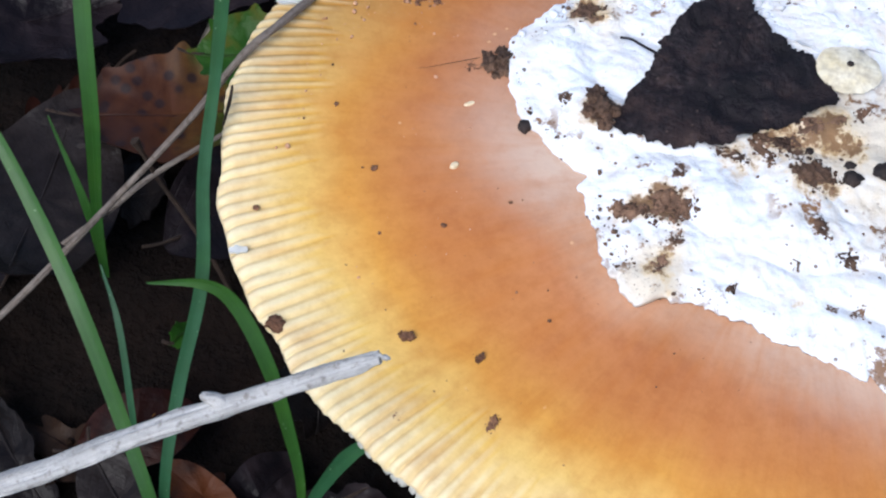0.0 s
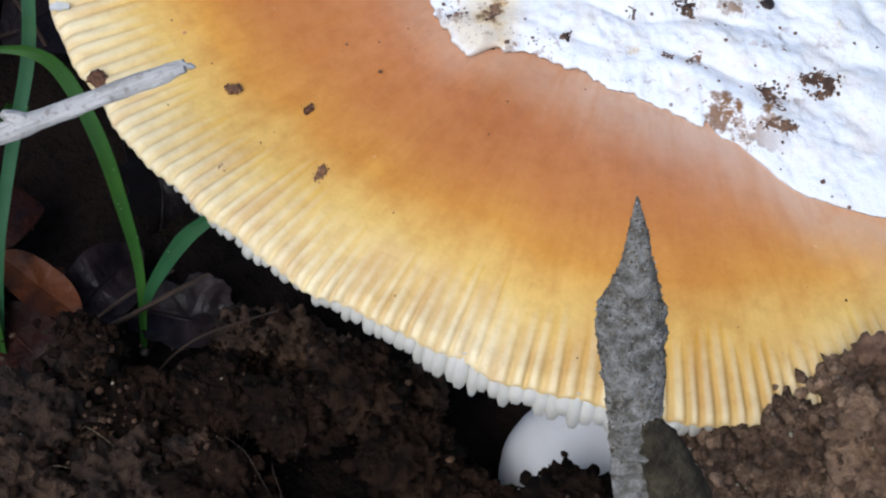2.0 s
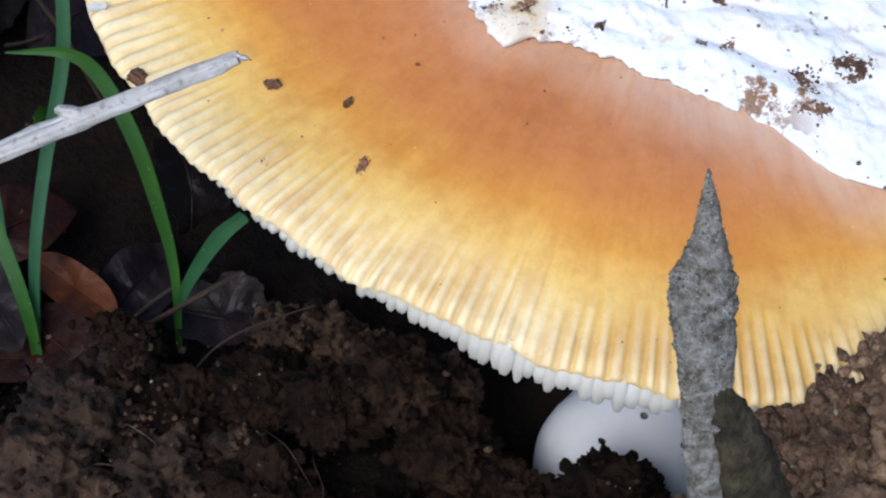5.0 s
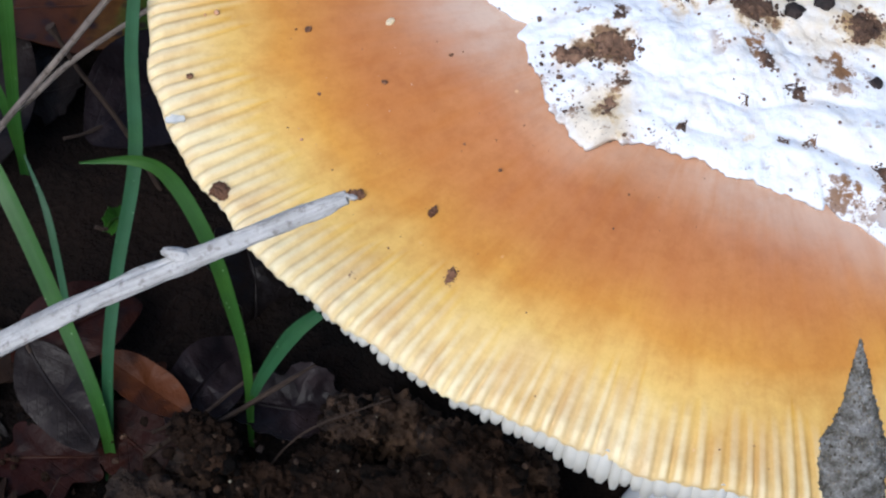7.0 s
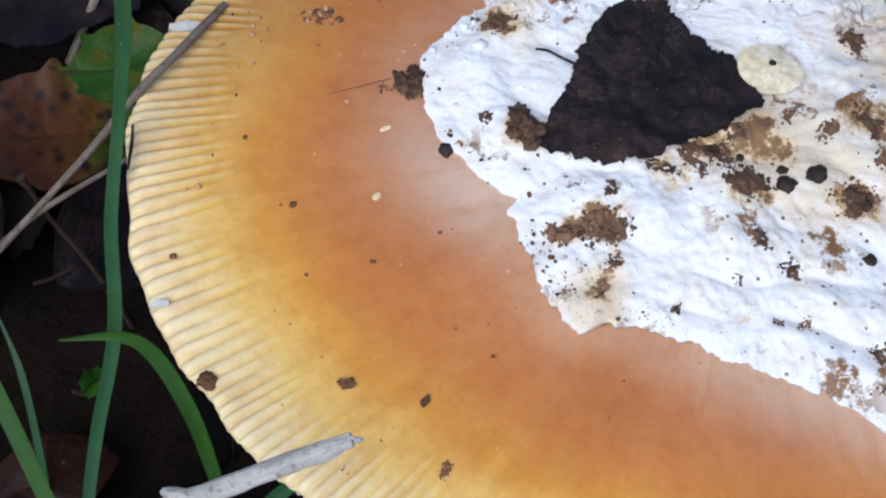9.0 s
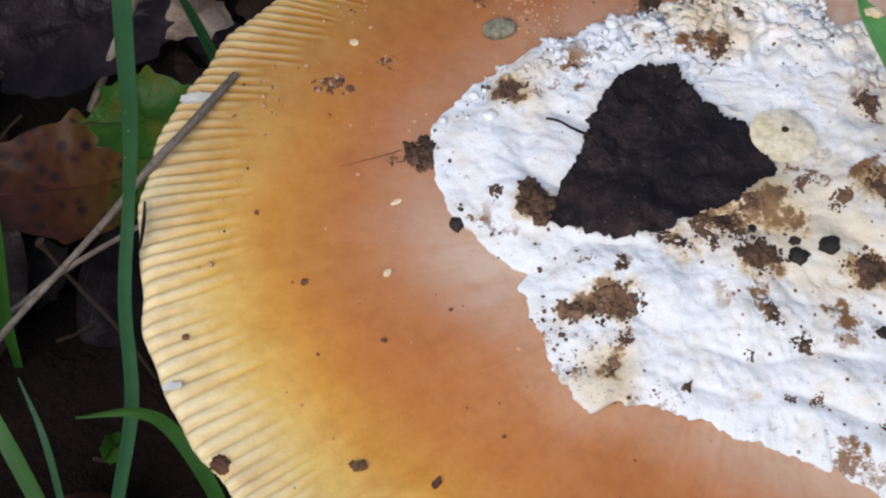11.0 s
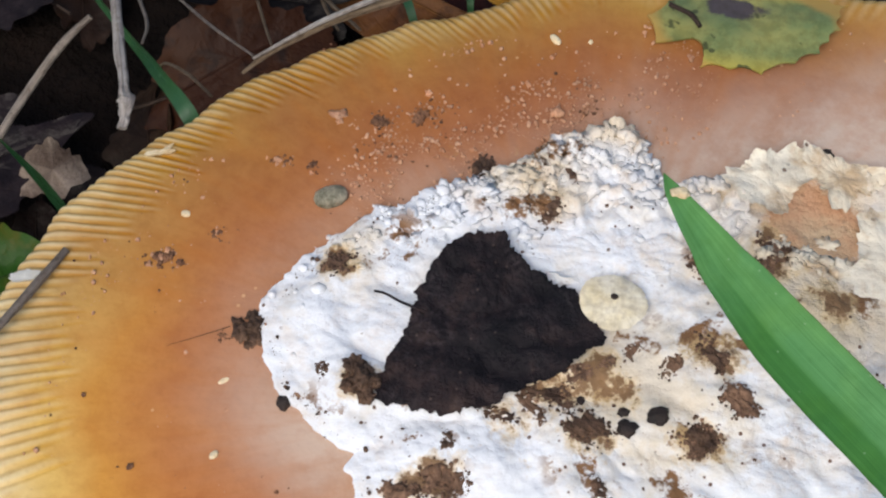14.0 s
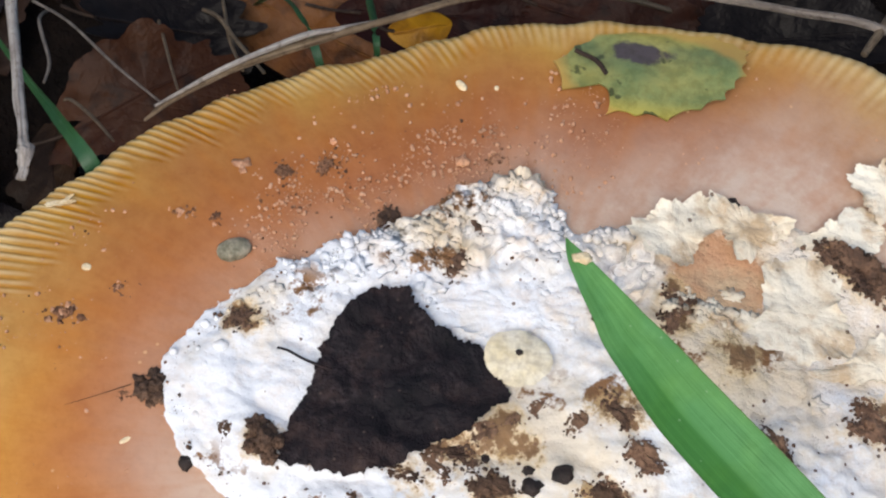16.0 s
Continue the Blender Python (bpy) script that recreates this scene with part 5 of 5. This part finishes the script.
for k, (pts, r, m, lab) in enumerate((
        ([(-61.0, 58.0, 72.0), (-75.0, 73.9, 55.0), (-89.1, 89.9, 40.0), (-104.1, 105.9, 20.0)], 0.30, PALEWOOD, "thin pale straw against the litter"),
        ([(-86.0, 67.9, 55.0), (-87.0, 73.9, 52.0), (-92.0, 83.9, 44.0), (-95.1, 90.9, 38.0), (-99.1, 103.9, 20.0)], 0.36, PALEWOOD, "thin wavy whitish rootlet"),
        ([(-63.0, 71.0, 55.0), (-68.1, 82.9, 45.0), (-73.1, 94.9, 35.0), (-80.1, 111.9, 16.0)], 0.32, STRAW, "thin dry straw behind the cap"),
        ([(-68.0, 51.0, 70.0), (-76.0, 62.0, 57.0), (-86.0, 75.9, 36.0), (-92.1, 83.9, 18.0)], 0.36, STRAW, "thin dry straw behind the cap"),
        ([(-46.0, 66.0, 74.0), (-56.1, 86.0, 50.0), (-63.1, 97.9, 38.0), (-74.1, 112.9, 16.0)], 0.43, STRAW, "brown dry stalk behind the cap"),
        ([(-51.0, 71.0, 65.0), (-58.1, 89.0, 45.0), (-64.1, 106.9, 30.0), (-68.1, 117.9, 14.0)], 0.36, STRAW, "brown dry stalk behind the cap"),
        ([(11.9, 104.0, 62.0), (25.9, 105.0, 60.0), (41.9, 106.1, 58.0), (59.9, 107.1, 55.0), (94.8, 112.1, 30.0), (119.8, 118.1, 12.0)], 0.9, PALEWOOD, "pale grey dry blade arching behind the cap"),
        ([(54.9, 98.1, 60.0), (60.9, 113.1, 50.0), (69.8, 140.0, 14.0)], 0.9, STRAW, "dry straw behind the cap"),
        ([(-60.2, -47.1, 29.0), (-65.2, -51.1, 27.0), (-71.3, -58.1, 24.0), (-78.3, -66.1, 22.0)], 0.35, ROOTWOOD, "tiny dark twig in the soil"),
        ([(-40.2, -52.1, 36.0), (-50.2, -56.1, 30.0), (-55.2, -60.1, 27.0), (-58.2, -66.1, 25.0)], 0.2, ROOTWOOD, "tiny dark twig in the soil"))):
    stick("straw" if m is not ROOTWOOD else "small_twig", pts, [r * 0.7, r, r, r * 1.1], m, lab, "straw" if m is not ROOTWOOD else "twig", 30 + k, 0.12, 0.8, 8)


stick("root_fibre", [(-87.4, -11.5, 84.0), (-86.6, -14.9, 84.3), (-86.0, -19.0, 84.2)], [0.2, 0.3, 0.2], ROOTWOOD, "short dark fibre lying on the cap's margin", "fibre", 51, 0.1, 1, 7)
stick("root_fibre", [(-52.2, 3.5, 87.3), (-57, 1.0, 86.8), (-61, -0.9, 86.3)], [0.06, 0.045, 0.02], ROOTWOOD, "hair-thin dark fibre lying across the cap", "fibre", 52, 0.1, 1, 6)
stick("dry_stalk", [(-97.0, 72.9, 53.0), (-101.0, 68.9, 50.0), (-105.9, 61.7, 45.0), (-110.9, 48.6, 40.0), (-118.0, 34.9, 20.0)], [0.6, 0.75, 0.85, 0.85, 0.8], PALEWOOD, "dry brownish stalk leaning in the litter", "straw", 53, 0.12)
rrng = random.Random(31)
for k in range(22):
    x, y = rrng.uniform(-95, 15), rrng.uniform(-95, -58)
    if math.hypot(x - 16, y + 31) < 34:
        continue
    a, z = rrng.uniform(0, TAU), ground_z(x, y) + rrng.uniform(7, 11)
    pts = [(x + f * math.cos(a) * 5 + rrng.gauss(0, 0.8), y + f * math.sin(a) * 5 + rrng.gauss(0, 0.8), z + 2.5 * math.sin(f * 2 + k)) for f in (-1, -0.4, 0.3, 1)]
    stick("rootlet", pts, [0.06, 0.1, 0.1, 0.05], ROOTWOOD if k % 2 else STRAW, "fine pale rootlet in the loose soil", "rootlet", 60 + k, 0.1, 1, 6, 5, "rootlets in the soil")


# ---- grass ----
def grass(points, widths, material, label, fold=0.25, up=(0, 0, 1)):
    ob = thing("grass_blade", label, "grass", "grass blades")
    lamina = part(blade("lamina", points, widths, material, fold, 0.25, up), ob)
    part(tube("midrib", [Vector(q) - Vector((0, 0, 0.12)) for q in points], [min(0.16, 0.05 * w) for w in widths], material, 2, 0.05, 0.8, 6, 6), lamina)
    return ob


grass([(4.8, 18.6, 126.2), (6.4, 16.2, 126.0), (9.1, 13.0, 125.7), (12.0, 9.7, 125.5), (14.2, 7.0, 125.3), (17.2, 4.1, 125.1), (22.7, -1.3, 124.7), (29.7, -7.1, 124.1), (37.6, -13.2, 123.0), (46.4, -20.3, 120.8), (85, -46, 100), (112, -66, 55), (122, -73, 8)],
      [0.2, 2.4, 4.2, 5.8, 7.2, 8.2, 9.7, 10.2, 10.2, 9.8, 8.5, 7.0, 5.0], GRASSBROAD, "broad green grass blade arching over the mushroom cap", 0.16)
grass([(-84.0, -72.5, 4.0), (-84.5, -65.5, 20.0), (-85.6, -56.6, 37.0), (-85.7, -46.6, 50.0), (-84.8, -35.6, 65.0), (-86.9, -25.7, 80.0), (-87.2, -16.7, 94.0), (-87.2, -10.7, 107.0), (-88.3, -3.7, 123.0), (-90.7, 11.2, 150.0), (-96.4, 33.1, 172.0)],
      [1.0, 1.5, 1.9, 2.1, 2.2, 2.0, 1.8, 2.2, 2.6, 2.6, 0.4], GRASS, "tall green grass blade standing beside the cap's margin", 0.2, (0.3, -1, 0.3))
grass([(-62.2, -58.4, 14.0), (-62.6, -57.4, 18.0), (-64.7, -50.4, 32.0), (-67.7, -46.5, 45.0), (-71.8, -42.5, 57.0), (-77.8, -38.6, 66.0), (-82.8, -38.6, 70.0), (-90.8, -41.7, 71.0)],
      [0.7, 1.0, 1.6, 2.2, 2.5, 2.5, 2.0, 0.3], GRASSLIGHT, "curved green grass blade with its tip hanging over", 0.25, (0.5, -1, 0.6))
grass([(-63.7, -53.4, 24.0), (-61.7, -51.4, 32.0), (-57.7, -47.4, 41.0), (-53.8, -44.9, 46.0)], [1.0, 2.0, 2.8, 2.2], GRASS, "short green grass blade forking from the base", 0.2, (0.3, -1, 0.8))
grass([(-83.5, -71.5, 4.0), (-84.0, -66.5, 18.0), (-86.6, -61.6, 32.0), (-93.6, -53.6, 43.0), (-102.7, -43.7, 55.0), (-112.8, -33.8, 63.0), (-125.8, -22.9, 72.0), (-144.9, -9.1, 80.0)],
      [1.2, 1.7, 2.3, 2.7, 2.9, 2.8, 2.2, 0.4], GRASSLIGHT, "fresh green grass blade leaning outwards", 0.25, (0.3, -1, 0.6))
grass([(-116.7, -16.4, 16.0), (-116.3, -14.4, 35.0), (-115.9, -9.3, 58.0), (-119.1, 0.7, 76.0), (-125.2, 19.7, 100.0)], [1.6, 2.0, 2.8, 3.0, 0.5], GRASSLIGHT, "upright green grass blade in the litter", 0.25, (0.2, -1, 0.3))
grass([(-116.7, -15.9, 18.0), (-118.8, -13.4, 36.0), (-125.9, -7.4, 52.0)], [1.5, 1.8, 0.3], GRASSLIGHT, "small green grass shoot in the litter", 0.25, (0.2, -1, 0.3))
grass([(-62.0, 37.0, 40.0), (-66.0, 40.0, 68.0), (-69.0, 42.6, 78.0), (-76.2, 50.2, 76.5), (-84.9, 60.1, 70.5), (-97.1, 74.7, 60.0), (-106.0, 85.9, 50.0)], [2.0, 2.6, 2.9, 2.9, 2.6, 2.0, 0.4], GRASS, "green grass blade growing out from under the cap", 0.2, (0.3, -1, 0.6))
grass([(-34.0, 68.0, 50.0), (-39.0, 75.0, 68.0), (-45.1, 88.0, 60.0), (-52.1, 98.9, 46.0), (-60.1, 111.9, 20.0)], [0.8, 1.5, 1.8, 1.5, 0.8], GRASS, "thin green grass blade behind the cap", 0.2, (0.3, -1, 0.6))
grass([(-28.1, 74.0, 60.0), (-29.6, 79.0, 70.0), (-33.1, 95.0, 54.0), (-36.1, 108.0, 38.0), (-40.1, 119.9, 14.0)], [0.6, 1.3, 1.4, 1.2, 0.8], GRASS, "thin green grass blade behind the cap", 0.2, (0.3, -1, 0.6))
grass([(-89.1, 41.0, 14.0), (-93.1, 37.6, 45.0), (-95.4, 36.1, 60.0), (-98.0, 33.6, 75.5)], [1.6, 2.0, 1.7, 0.3], GRASS, "thin green grass blade beside the cap", 0.2, (0.3, -1, 0.6))
grass([(-94.6, -52.6, 16.0), (-96.7, -46.6, 30.0), (-101.7, -36.7, 42.0), (-107.8, -28.8, 46.0)], [0.8, 1.2, 1.2, 0.3], GRASS, "thin bent grass blade in the litter", 0.2, (0.3, -1, 0.6))


tagged(lump("blade_spot", (7.2, 16.1, 126.25), (1.25, 0.8, 0.18), SEED, 71, 0.4), "small cream husk stuck on the broad grass blade", "husk")


# ---- soil clods ----
HEAPS = []
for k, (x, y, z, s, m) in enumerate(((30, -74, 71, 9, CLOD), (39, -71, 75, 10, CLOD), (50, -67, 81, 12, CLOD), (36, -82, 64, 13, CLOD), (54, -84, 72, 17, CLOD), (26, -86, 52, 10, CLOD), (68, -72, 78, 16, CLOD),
                                    (46, -72, 78, 8, CLOD), (18, -74, 30, 8, SHADECLOD), (-8, -80, 25, 8, SHADECLOD), (-24, -60, 34, 7, SHADECLOD), (-33, -66, 30, 7, SHADECLOD), (-14, -66, 26, 8, SHADECLOD), (-46, -66, 27, 7, SHADECLOD),
                                    (-58, -74, 26, 8, SHADECLOD), (-70, -78, 21, 7, SHADECLOD), (-40, -84, 28, 9, SHADECLOD), (-20, -92, 30, 10, SHADECLOD), (13, -70.5, 34, 8, SHADECLOD), (2, -72, 22, 7, SHADECLOD), (21, -75, 26, 7, SHADECLOD), (-2, -72, 24, 7, SHADECLOD), (-62.5, -59.5, 13, 4.5, SHADECLOD), (-66, -66, 33, 4, SHADECLOD), (-70, -64, 34, 3, SHADECLOD), (6, -88, 28, 10, SHADECLOD), (-56, -90, 26, 8, SHADECLOD),
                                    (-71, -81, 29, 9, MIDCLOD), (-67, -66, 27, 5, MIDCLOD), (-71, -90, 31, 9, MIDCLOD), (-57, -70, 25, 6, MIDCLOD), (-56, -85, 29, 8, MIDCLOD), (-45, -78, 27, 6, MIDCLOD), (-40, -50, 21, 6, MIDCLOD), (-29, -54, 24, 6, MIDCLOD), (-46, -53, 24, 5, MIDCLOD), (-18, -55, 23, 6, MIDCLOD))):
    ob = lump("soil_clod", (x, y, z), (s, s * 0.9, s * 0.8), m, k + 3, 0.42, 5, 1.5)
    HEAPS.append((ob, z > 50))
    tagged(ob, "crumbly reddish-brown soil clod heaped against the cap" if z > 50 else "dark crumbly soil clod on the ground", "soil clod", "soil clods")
tagged(lump("bark_chip", (43, -63, 95), (2.0, 1.5, 3.6), CRUMB, 77, 0.6, 3), "small upright dark bark chip on the heaped soil", "bark chip")


def heap(rng):
    x, y = rng.uniform(-110, 20), rng.uniform(-100, -50)
    if math.hypot(x - 16, y + 31) < 34:
        return None
    return x, y, ground_z(x, y) + 1 + 4 * rng.random()


def on_clod(high):
    chosen = [ob for ob, up in HEAPS if up == high]

    def at(rng):
        ob = rng.choice(chosen)
        v = ob.data.vertices[rng.randrange(len(ob.data.vertices))].co
        if v.z < -0.002:
            return None
        return tuple((v + ob.location) / MM)
    return at


specks("soil_grains", 1200, heap, lambda r: 0.3 + 1.5 * r.random() ** 3, SHADECLOD, "loose dark soil grains and crumbs", "soil grains", 5)
specks("clod_crumbs", 3800, on_clod(False), lambda r: 0.2 + 1.3 * r.random() ** 3, SHADECLOD, "dark crumbs on the soil clods", "soil grains", 15)
specks("brown_crumbs", 420, on_clod(False), lambda r: 0.2 + 0.7 * r.random() ** 3, MIDCLOD, "lighter brown crumbs on the dark soil", "soil grains", 18)
specks("heap_crumbs", 8000, on_clod(True), lambda r: 0.15 + 1.3 * r.random() ** 3, CLOD, "reddish-brown crumbs on the heaped soil", "soil grains", 16)


def rotten(rng):
    x, y = rng.gauss(-66, 8), rng.gauss(-78, 8)
    return x, y, ground_z(x, y) + 8 + 6 * rng.random()


specks("rotten_crumbs", 260, rotten, lambda r: 0.12 + 0.7 * r.random() ** 4, MIDCLOD, "brown crumbs of rotten wood and soil", "soil grains", 27)
specks("heap_grit", 700, on_clod(True), lambda r: 0.12 + 0.4 * r.random() ** 3, STONE, "pale grit in the heaped soil", "grit", 17)
specks("pale_grit", 150, on_clod(False), lambda r: 0.1 + 0.3 * r.random() ** 4, STONE, "pale grit grains scattered in the soil", "grit", 6)


# ---- fallen leaves ----
def litter_shape(kind, long, wide, seed):
    def at(u):
        a = TAU * u
        c, s = math.cos(a), math.sin(a)
        r = 1 + 0.10 * noise.noise(Vector((c * 1.3, s * 1.3, seed)))
        if kind == "lobed":
            r *= 0.86 + 0.16 * math.cos(a * 9) * (0.4 + 0.6 * abs(s))
        elif kind == "spiny":
            r *= 0.95 + 0.14 * max(0, math.cos(a * 8 + 1)) ** 4
        elif kind == "torn":
            r *= 0.9 + 0.42 * noise.noise(Vector((c * 2, s * 2, seed + 3))) + 0.16 * noise.noise(Vector((c * 4.5, s * 4.5, seed + 3))) + 0.05 * noise.noise(Vector((c * 11, s * 11, seed)))
        taper = 1 - 0.35 * abs(c) ** 3
        return long * r * c, wide * r * s * taper
    return at


def litter_leaf_mesh(kind, long, wide, seed, material, curl=0.5, scrap=False):
    rng = random.Random(seed)
    a, b, d = rng.uniform(-1, 1) * curl, rng.uniform(-0.4, 1) * curl, rng.uniform(-1, 1) * curl

    def height(x, y):
        return a * x * x / long * 0.5 + b * y * y / wide * 0.7 + d * x * y / long * 0.5 + 0.7 * abs(y) / wide + 1.3 * noise.noise(Vector((x * 0.10, y * 0.10, seed))) + 0.5 * noise.noise(Vector((x * 0.3, y * 0.3, seed)))
    ob = new("fallen_leaf")
    lamina = part(leaf("lamina", litter_shape(kind, long, wide, seed), height, material, 0.3, 7), ob)
    if scrap:
        return ob
    rib = [(long * f, 0.4 * math.sin(f * 3 + seed), height(long * f, 0.4 * math.sin(f * 3 + seed)) + 0.1) for f in (-0.85, -0.45, 0, 0.45, 0.8)]
    part(tube("midrib", rib, [0.28, 0.26, 0.22, 0.16, 0.08], material, seed, 0.1, 0.7, 6, 3), lamina)
    stalk = [(-long * 0.8, 0, height(-long * 0.8, 0)), (-long * 1.05, 0.5, height(-long * 0.8, 0) + 0.3), (-long * 1.25, 1.5, height(-long * 0.8, 0) + 0.5)]
    part(tube("leaf_stalk", stalk, [0.35, 0.3, 0.35], ROOTWOOD, seed, 0.1, 1, 6, 3), ob)
    ob["tone"] = material.name
    return ob


def place_leaf(ob, x, y, z, turn, tip=0.0, lean=0.0, label="", group="fallen leaves"):
    ob.matrix_basis = pose(x * MM, y * MM, z * MM, tip, lean, turn)
    return tagged(ob, label, "leaf", group)


for x, y, z, turn, tip, lean, kind, long, wide, seed, m, lab in (
        (-115.8, 16.7, 24.0, 25, 4, 6, "spiny", 19, 12, 5, SPOTTED, "spotted orange-brown dying leaf turning green at one end"),
        (-103.8, 28.8, 33.0, 20, 10, -6, "spiny", 11, 8, 6, GREENLEAF, "small green leaf turning yellow among the litter"),
        (-89.3, -37.3, 47.0, 70, 25, 10, "spiny", 3.2, 2.2, 9, GREENLEAF, "tiny green seedling leaf beside the grass"),
        (-91.7, -45.4, 22.0, 50, 10, 20, "torn", 6, 3.5, 8, ORANGELEAF, "small curled orange leaf fragment"),
        (-80.5, -55.6, 27.0, -20, 6, 3, "oval", 9.5, 3.8, 10, ORANGELEAF, "orange-brown fallen leaf on the soil"),
        (-98.5, 46.9, 42.0, 50, 30, 10, "torn", 6.5, 5.5, 14, PALELEAF, "pale torn leaf scrap standing in the litter"),
        (-22.2, 80.6, 72.0, 20, 50, 0, "oval", 5.6, 3.5, 13, YELLOWLEAF, "bright yellow leaf behind the cap"),
        (-73.1, 81.9, 32.0, 35, 20, -10, "torn", 20, 13, 14, LEAVES[2], "dark reddish-brown torn leaf behind the cap"),
        (-72.1, 97.9, 30.0, 10, 15, 10, "torn", 17, 12, 15, LEAVES[3], "grey-brown gnawed leaf behind the cap"),
        (-46.1, 105.9, 26.0, -15, 25, 5, "oval", 24, 11, 16, ORANGELEAF, "orange-brown curled leaf behind the cap"),
        (-18.1, 112.0, 30.0, 10, 25, 0, "oval", 24, 10, 17, LEAVES[2], "reddish-brown leaf behind the cap"),
        (13.9, 112.0, 34.0, -10, 20, 0, "torn", 22, 12, 18, LEAVES[2], "reddish-brown wrinkled leaf behind the cap"),
        (44.9, 116.0, 34.0, 15, 20, 0, "torn", 24, 12, 19, LEAVES[3], "grey wrinkled leaf behind the cap"),
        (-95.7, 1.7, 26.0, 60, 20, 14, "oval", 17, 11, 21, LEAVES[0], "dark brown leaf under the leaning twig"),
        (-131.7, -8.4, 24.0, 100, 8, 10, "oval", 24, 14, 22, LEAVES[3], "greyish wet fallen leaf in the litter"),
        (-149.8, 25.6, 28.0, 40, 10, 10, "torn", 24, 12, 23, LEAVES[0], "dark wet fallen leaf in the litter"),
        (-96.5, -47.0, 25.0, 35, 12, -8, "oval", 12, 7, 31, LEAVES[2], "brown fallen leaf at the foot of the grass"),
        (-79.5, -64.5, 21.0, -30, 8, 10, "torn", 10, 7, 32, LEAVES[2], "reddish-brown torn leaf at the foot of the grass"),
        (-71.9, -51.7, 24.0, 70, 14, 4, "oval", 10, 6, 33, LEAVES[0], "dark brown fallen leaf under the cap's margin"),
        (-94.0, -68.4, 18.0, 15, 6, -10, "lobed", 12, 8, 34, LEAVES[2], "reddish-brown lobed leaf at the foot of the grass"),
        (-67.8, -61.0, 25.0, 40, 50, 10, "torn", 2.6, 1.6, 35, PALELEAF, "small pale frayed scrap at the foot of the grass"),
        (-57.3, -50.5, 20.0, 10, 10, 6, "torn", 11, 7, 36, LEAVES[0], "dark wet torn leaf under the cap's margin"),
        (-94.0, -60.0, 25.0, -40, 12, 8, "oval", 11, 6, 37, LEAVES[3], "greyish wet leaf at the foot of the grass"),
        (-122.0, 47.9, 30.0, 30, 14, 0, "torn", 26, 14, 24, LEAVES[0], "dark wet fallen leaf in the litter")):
    place_leaf(litter_leaf_mesh(kind, long, wide, seed, m, 0.5, m is PALELEAF or seed == 10), x, y, z, turn, tip, lean, lab)

rng = random.Random(12)
stock = []
for k in range(16):
    kind = ("oval", "lobed", "spiny", "torn")[k % 4]
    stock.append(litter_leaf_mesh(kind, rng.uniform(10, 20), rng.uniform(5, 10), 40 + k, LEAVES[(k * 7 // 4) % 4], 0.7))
WORDS = {"litter_dark": "dark wet", "litter_brown": "brown", "litter_red": "reddish-brown", "litter_grey": "greyish"}
count = 0
used = set()
while count < 290:
    x, y = rng.uniform(-210, 170), rng.uniform(-190, 210)
    if math.hypot(x, y) < 58 or (y < -34 and -80 < x < 110):
        continue
    k = rng.randrange(16)
    z = ground_z(x, y) + rng.uniform(1, 9)
    m = pose(x * MM, y * MM, z * MM, rng.gauss(0, 14), rng.gauss(0, 14), rng.uniform(0, 360))
    lab = WORDS[stock[k]["tone"]] + " fallen leaf lying in the forest litter"
    if (-110 < x < -95 and -47 < y < -31) or (-100 < x < -80 and -80 < y < -62) or (-116 < x < -75 and -42 < y < 4):
        count += 1
        continue
    if k not in used:
        used.add(k)
        stock[k].matrix_basis = m
        tagged(stock[k], lab, "leaf", "fallen leaves")
    else:
        copy_thing(stock[k], m)
    count += 1

# ---- torn bits of the margin ----
def margin_flap(x, y, long, wide, turn, seed, material, label):
    def shape(u):
        a = TAU * u
        r = 1 + 0.35 * noise.noise(Vector((math.cos(a) * 2, math.sin(a) * 2, seed)))
        c, s = math.cos(radians(turn)), math.sin(radians(turn))
        px, py = long * r * math.cos(a), wide * r * math.sin(a)
        return px * c - py * s, px * s + py * c
    ob = leaf("margin_flap", shape, lambda px, py: cap_z(x + px, y + py) + 0.55 + 0.2 * noise.noise(Vector((px, py, seed))), material, 0.4, 4)
    ob.location = (x * MM, y * MM, 0)
    return part(ob, cap, label)


margin_flap(-85.0, 7.6, 2.3, 0.9, 20, 3, GILL, "white torn flap at the cap's margin")
margin_flap(-70.5, 32.3, 2.4, 0.45, 15, 5, SEED, "pale torn scratch on the margin")
margin_flap(-69.6, 33.2, 1.2, 0.35, 50, 6, SEED, "pale torn scratch on the margin")
margin_flap(-75.8, -38.8, 1.4, 0.6, 200, 7, GILL, "white torn flap at the cap's margin")

# ---- gills, one by one under the margin ----
GILLS = [gill_mesh(d, r, f) for d, r, f in ((4.0, 1.6, 0.9), (3.8, 1.5, 0.84), (4.3, 1.7, 0.98), (3.9, 1.55, 0.88))]
grng = random.Random(9)
for i in range(296):
    deg = i * 360 / 296 + grng.uniform(-0.2, 0.2)
    front = bell(deg, 0, 269, 0, 21, 1)
    r = table(RIM, deg) - 2.45 + 1.75 * front + grng.uniform(-0.15, 0.15) * (1 + front)
    ob = new("gill", GILLS[grng.randrange(4)])
    ob.parent = mushroom
    ob.matrix_basis = pose(r * math.cos(radians(deg)) * MM, r * math.sin(radians(deg)) * MM, (table(RIM_Z, deg) - 1.3) * MM, 0, 0, deg + grng.uniform(-3, 3)) @ Matrix.Diagonal((1, grng.uniform(0.75, 1.3) * (1 + 0.4 * front), (0.60 + 1.15 * front) * grng.uniform(0.7, 1.3), 1))
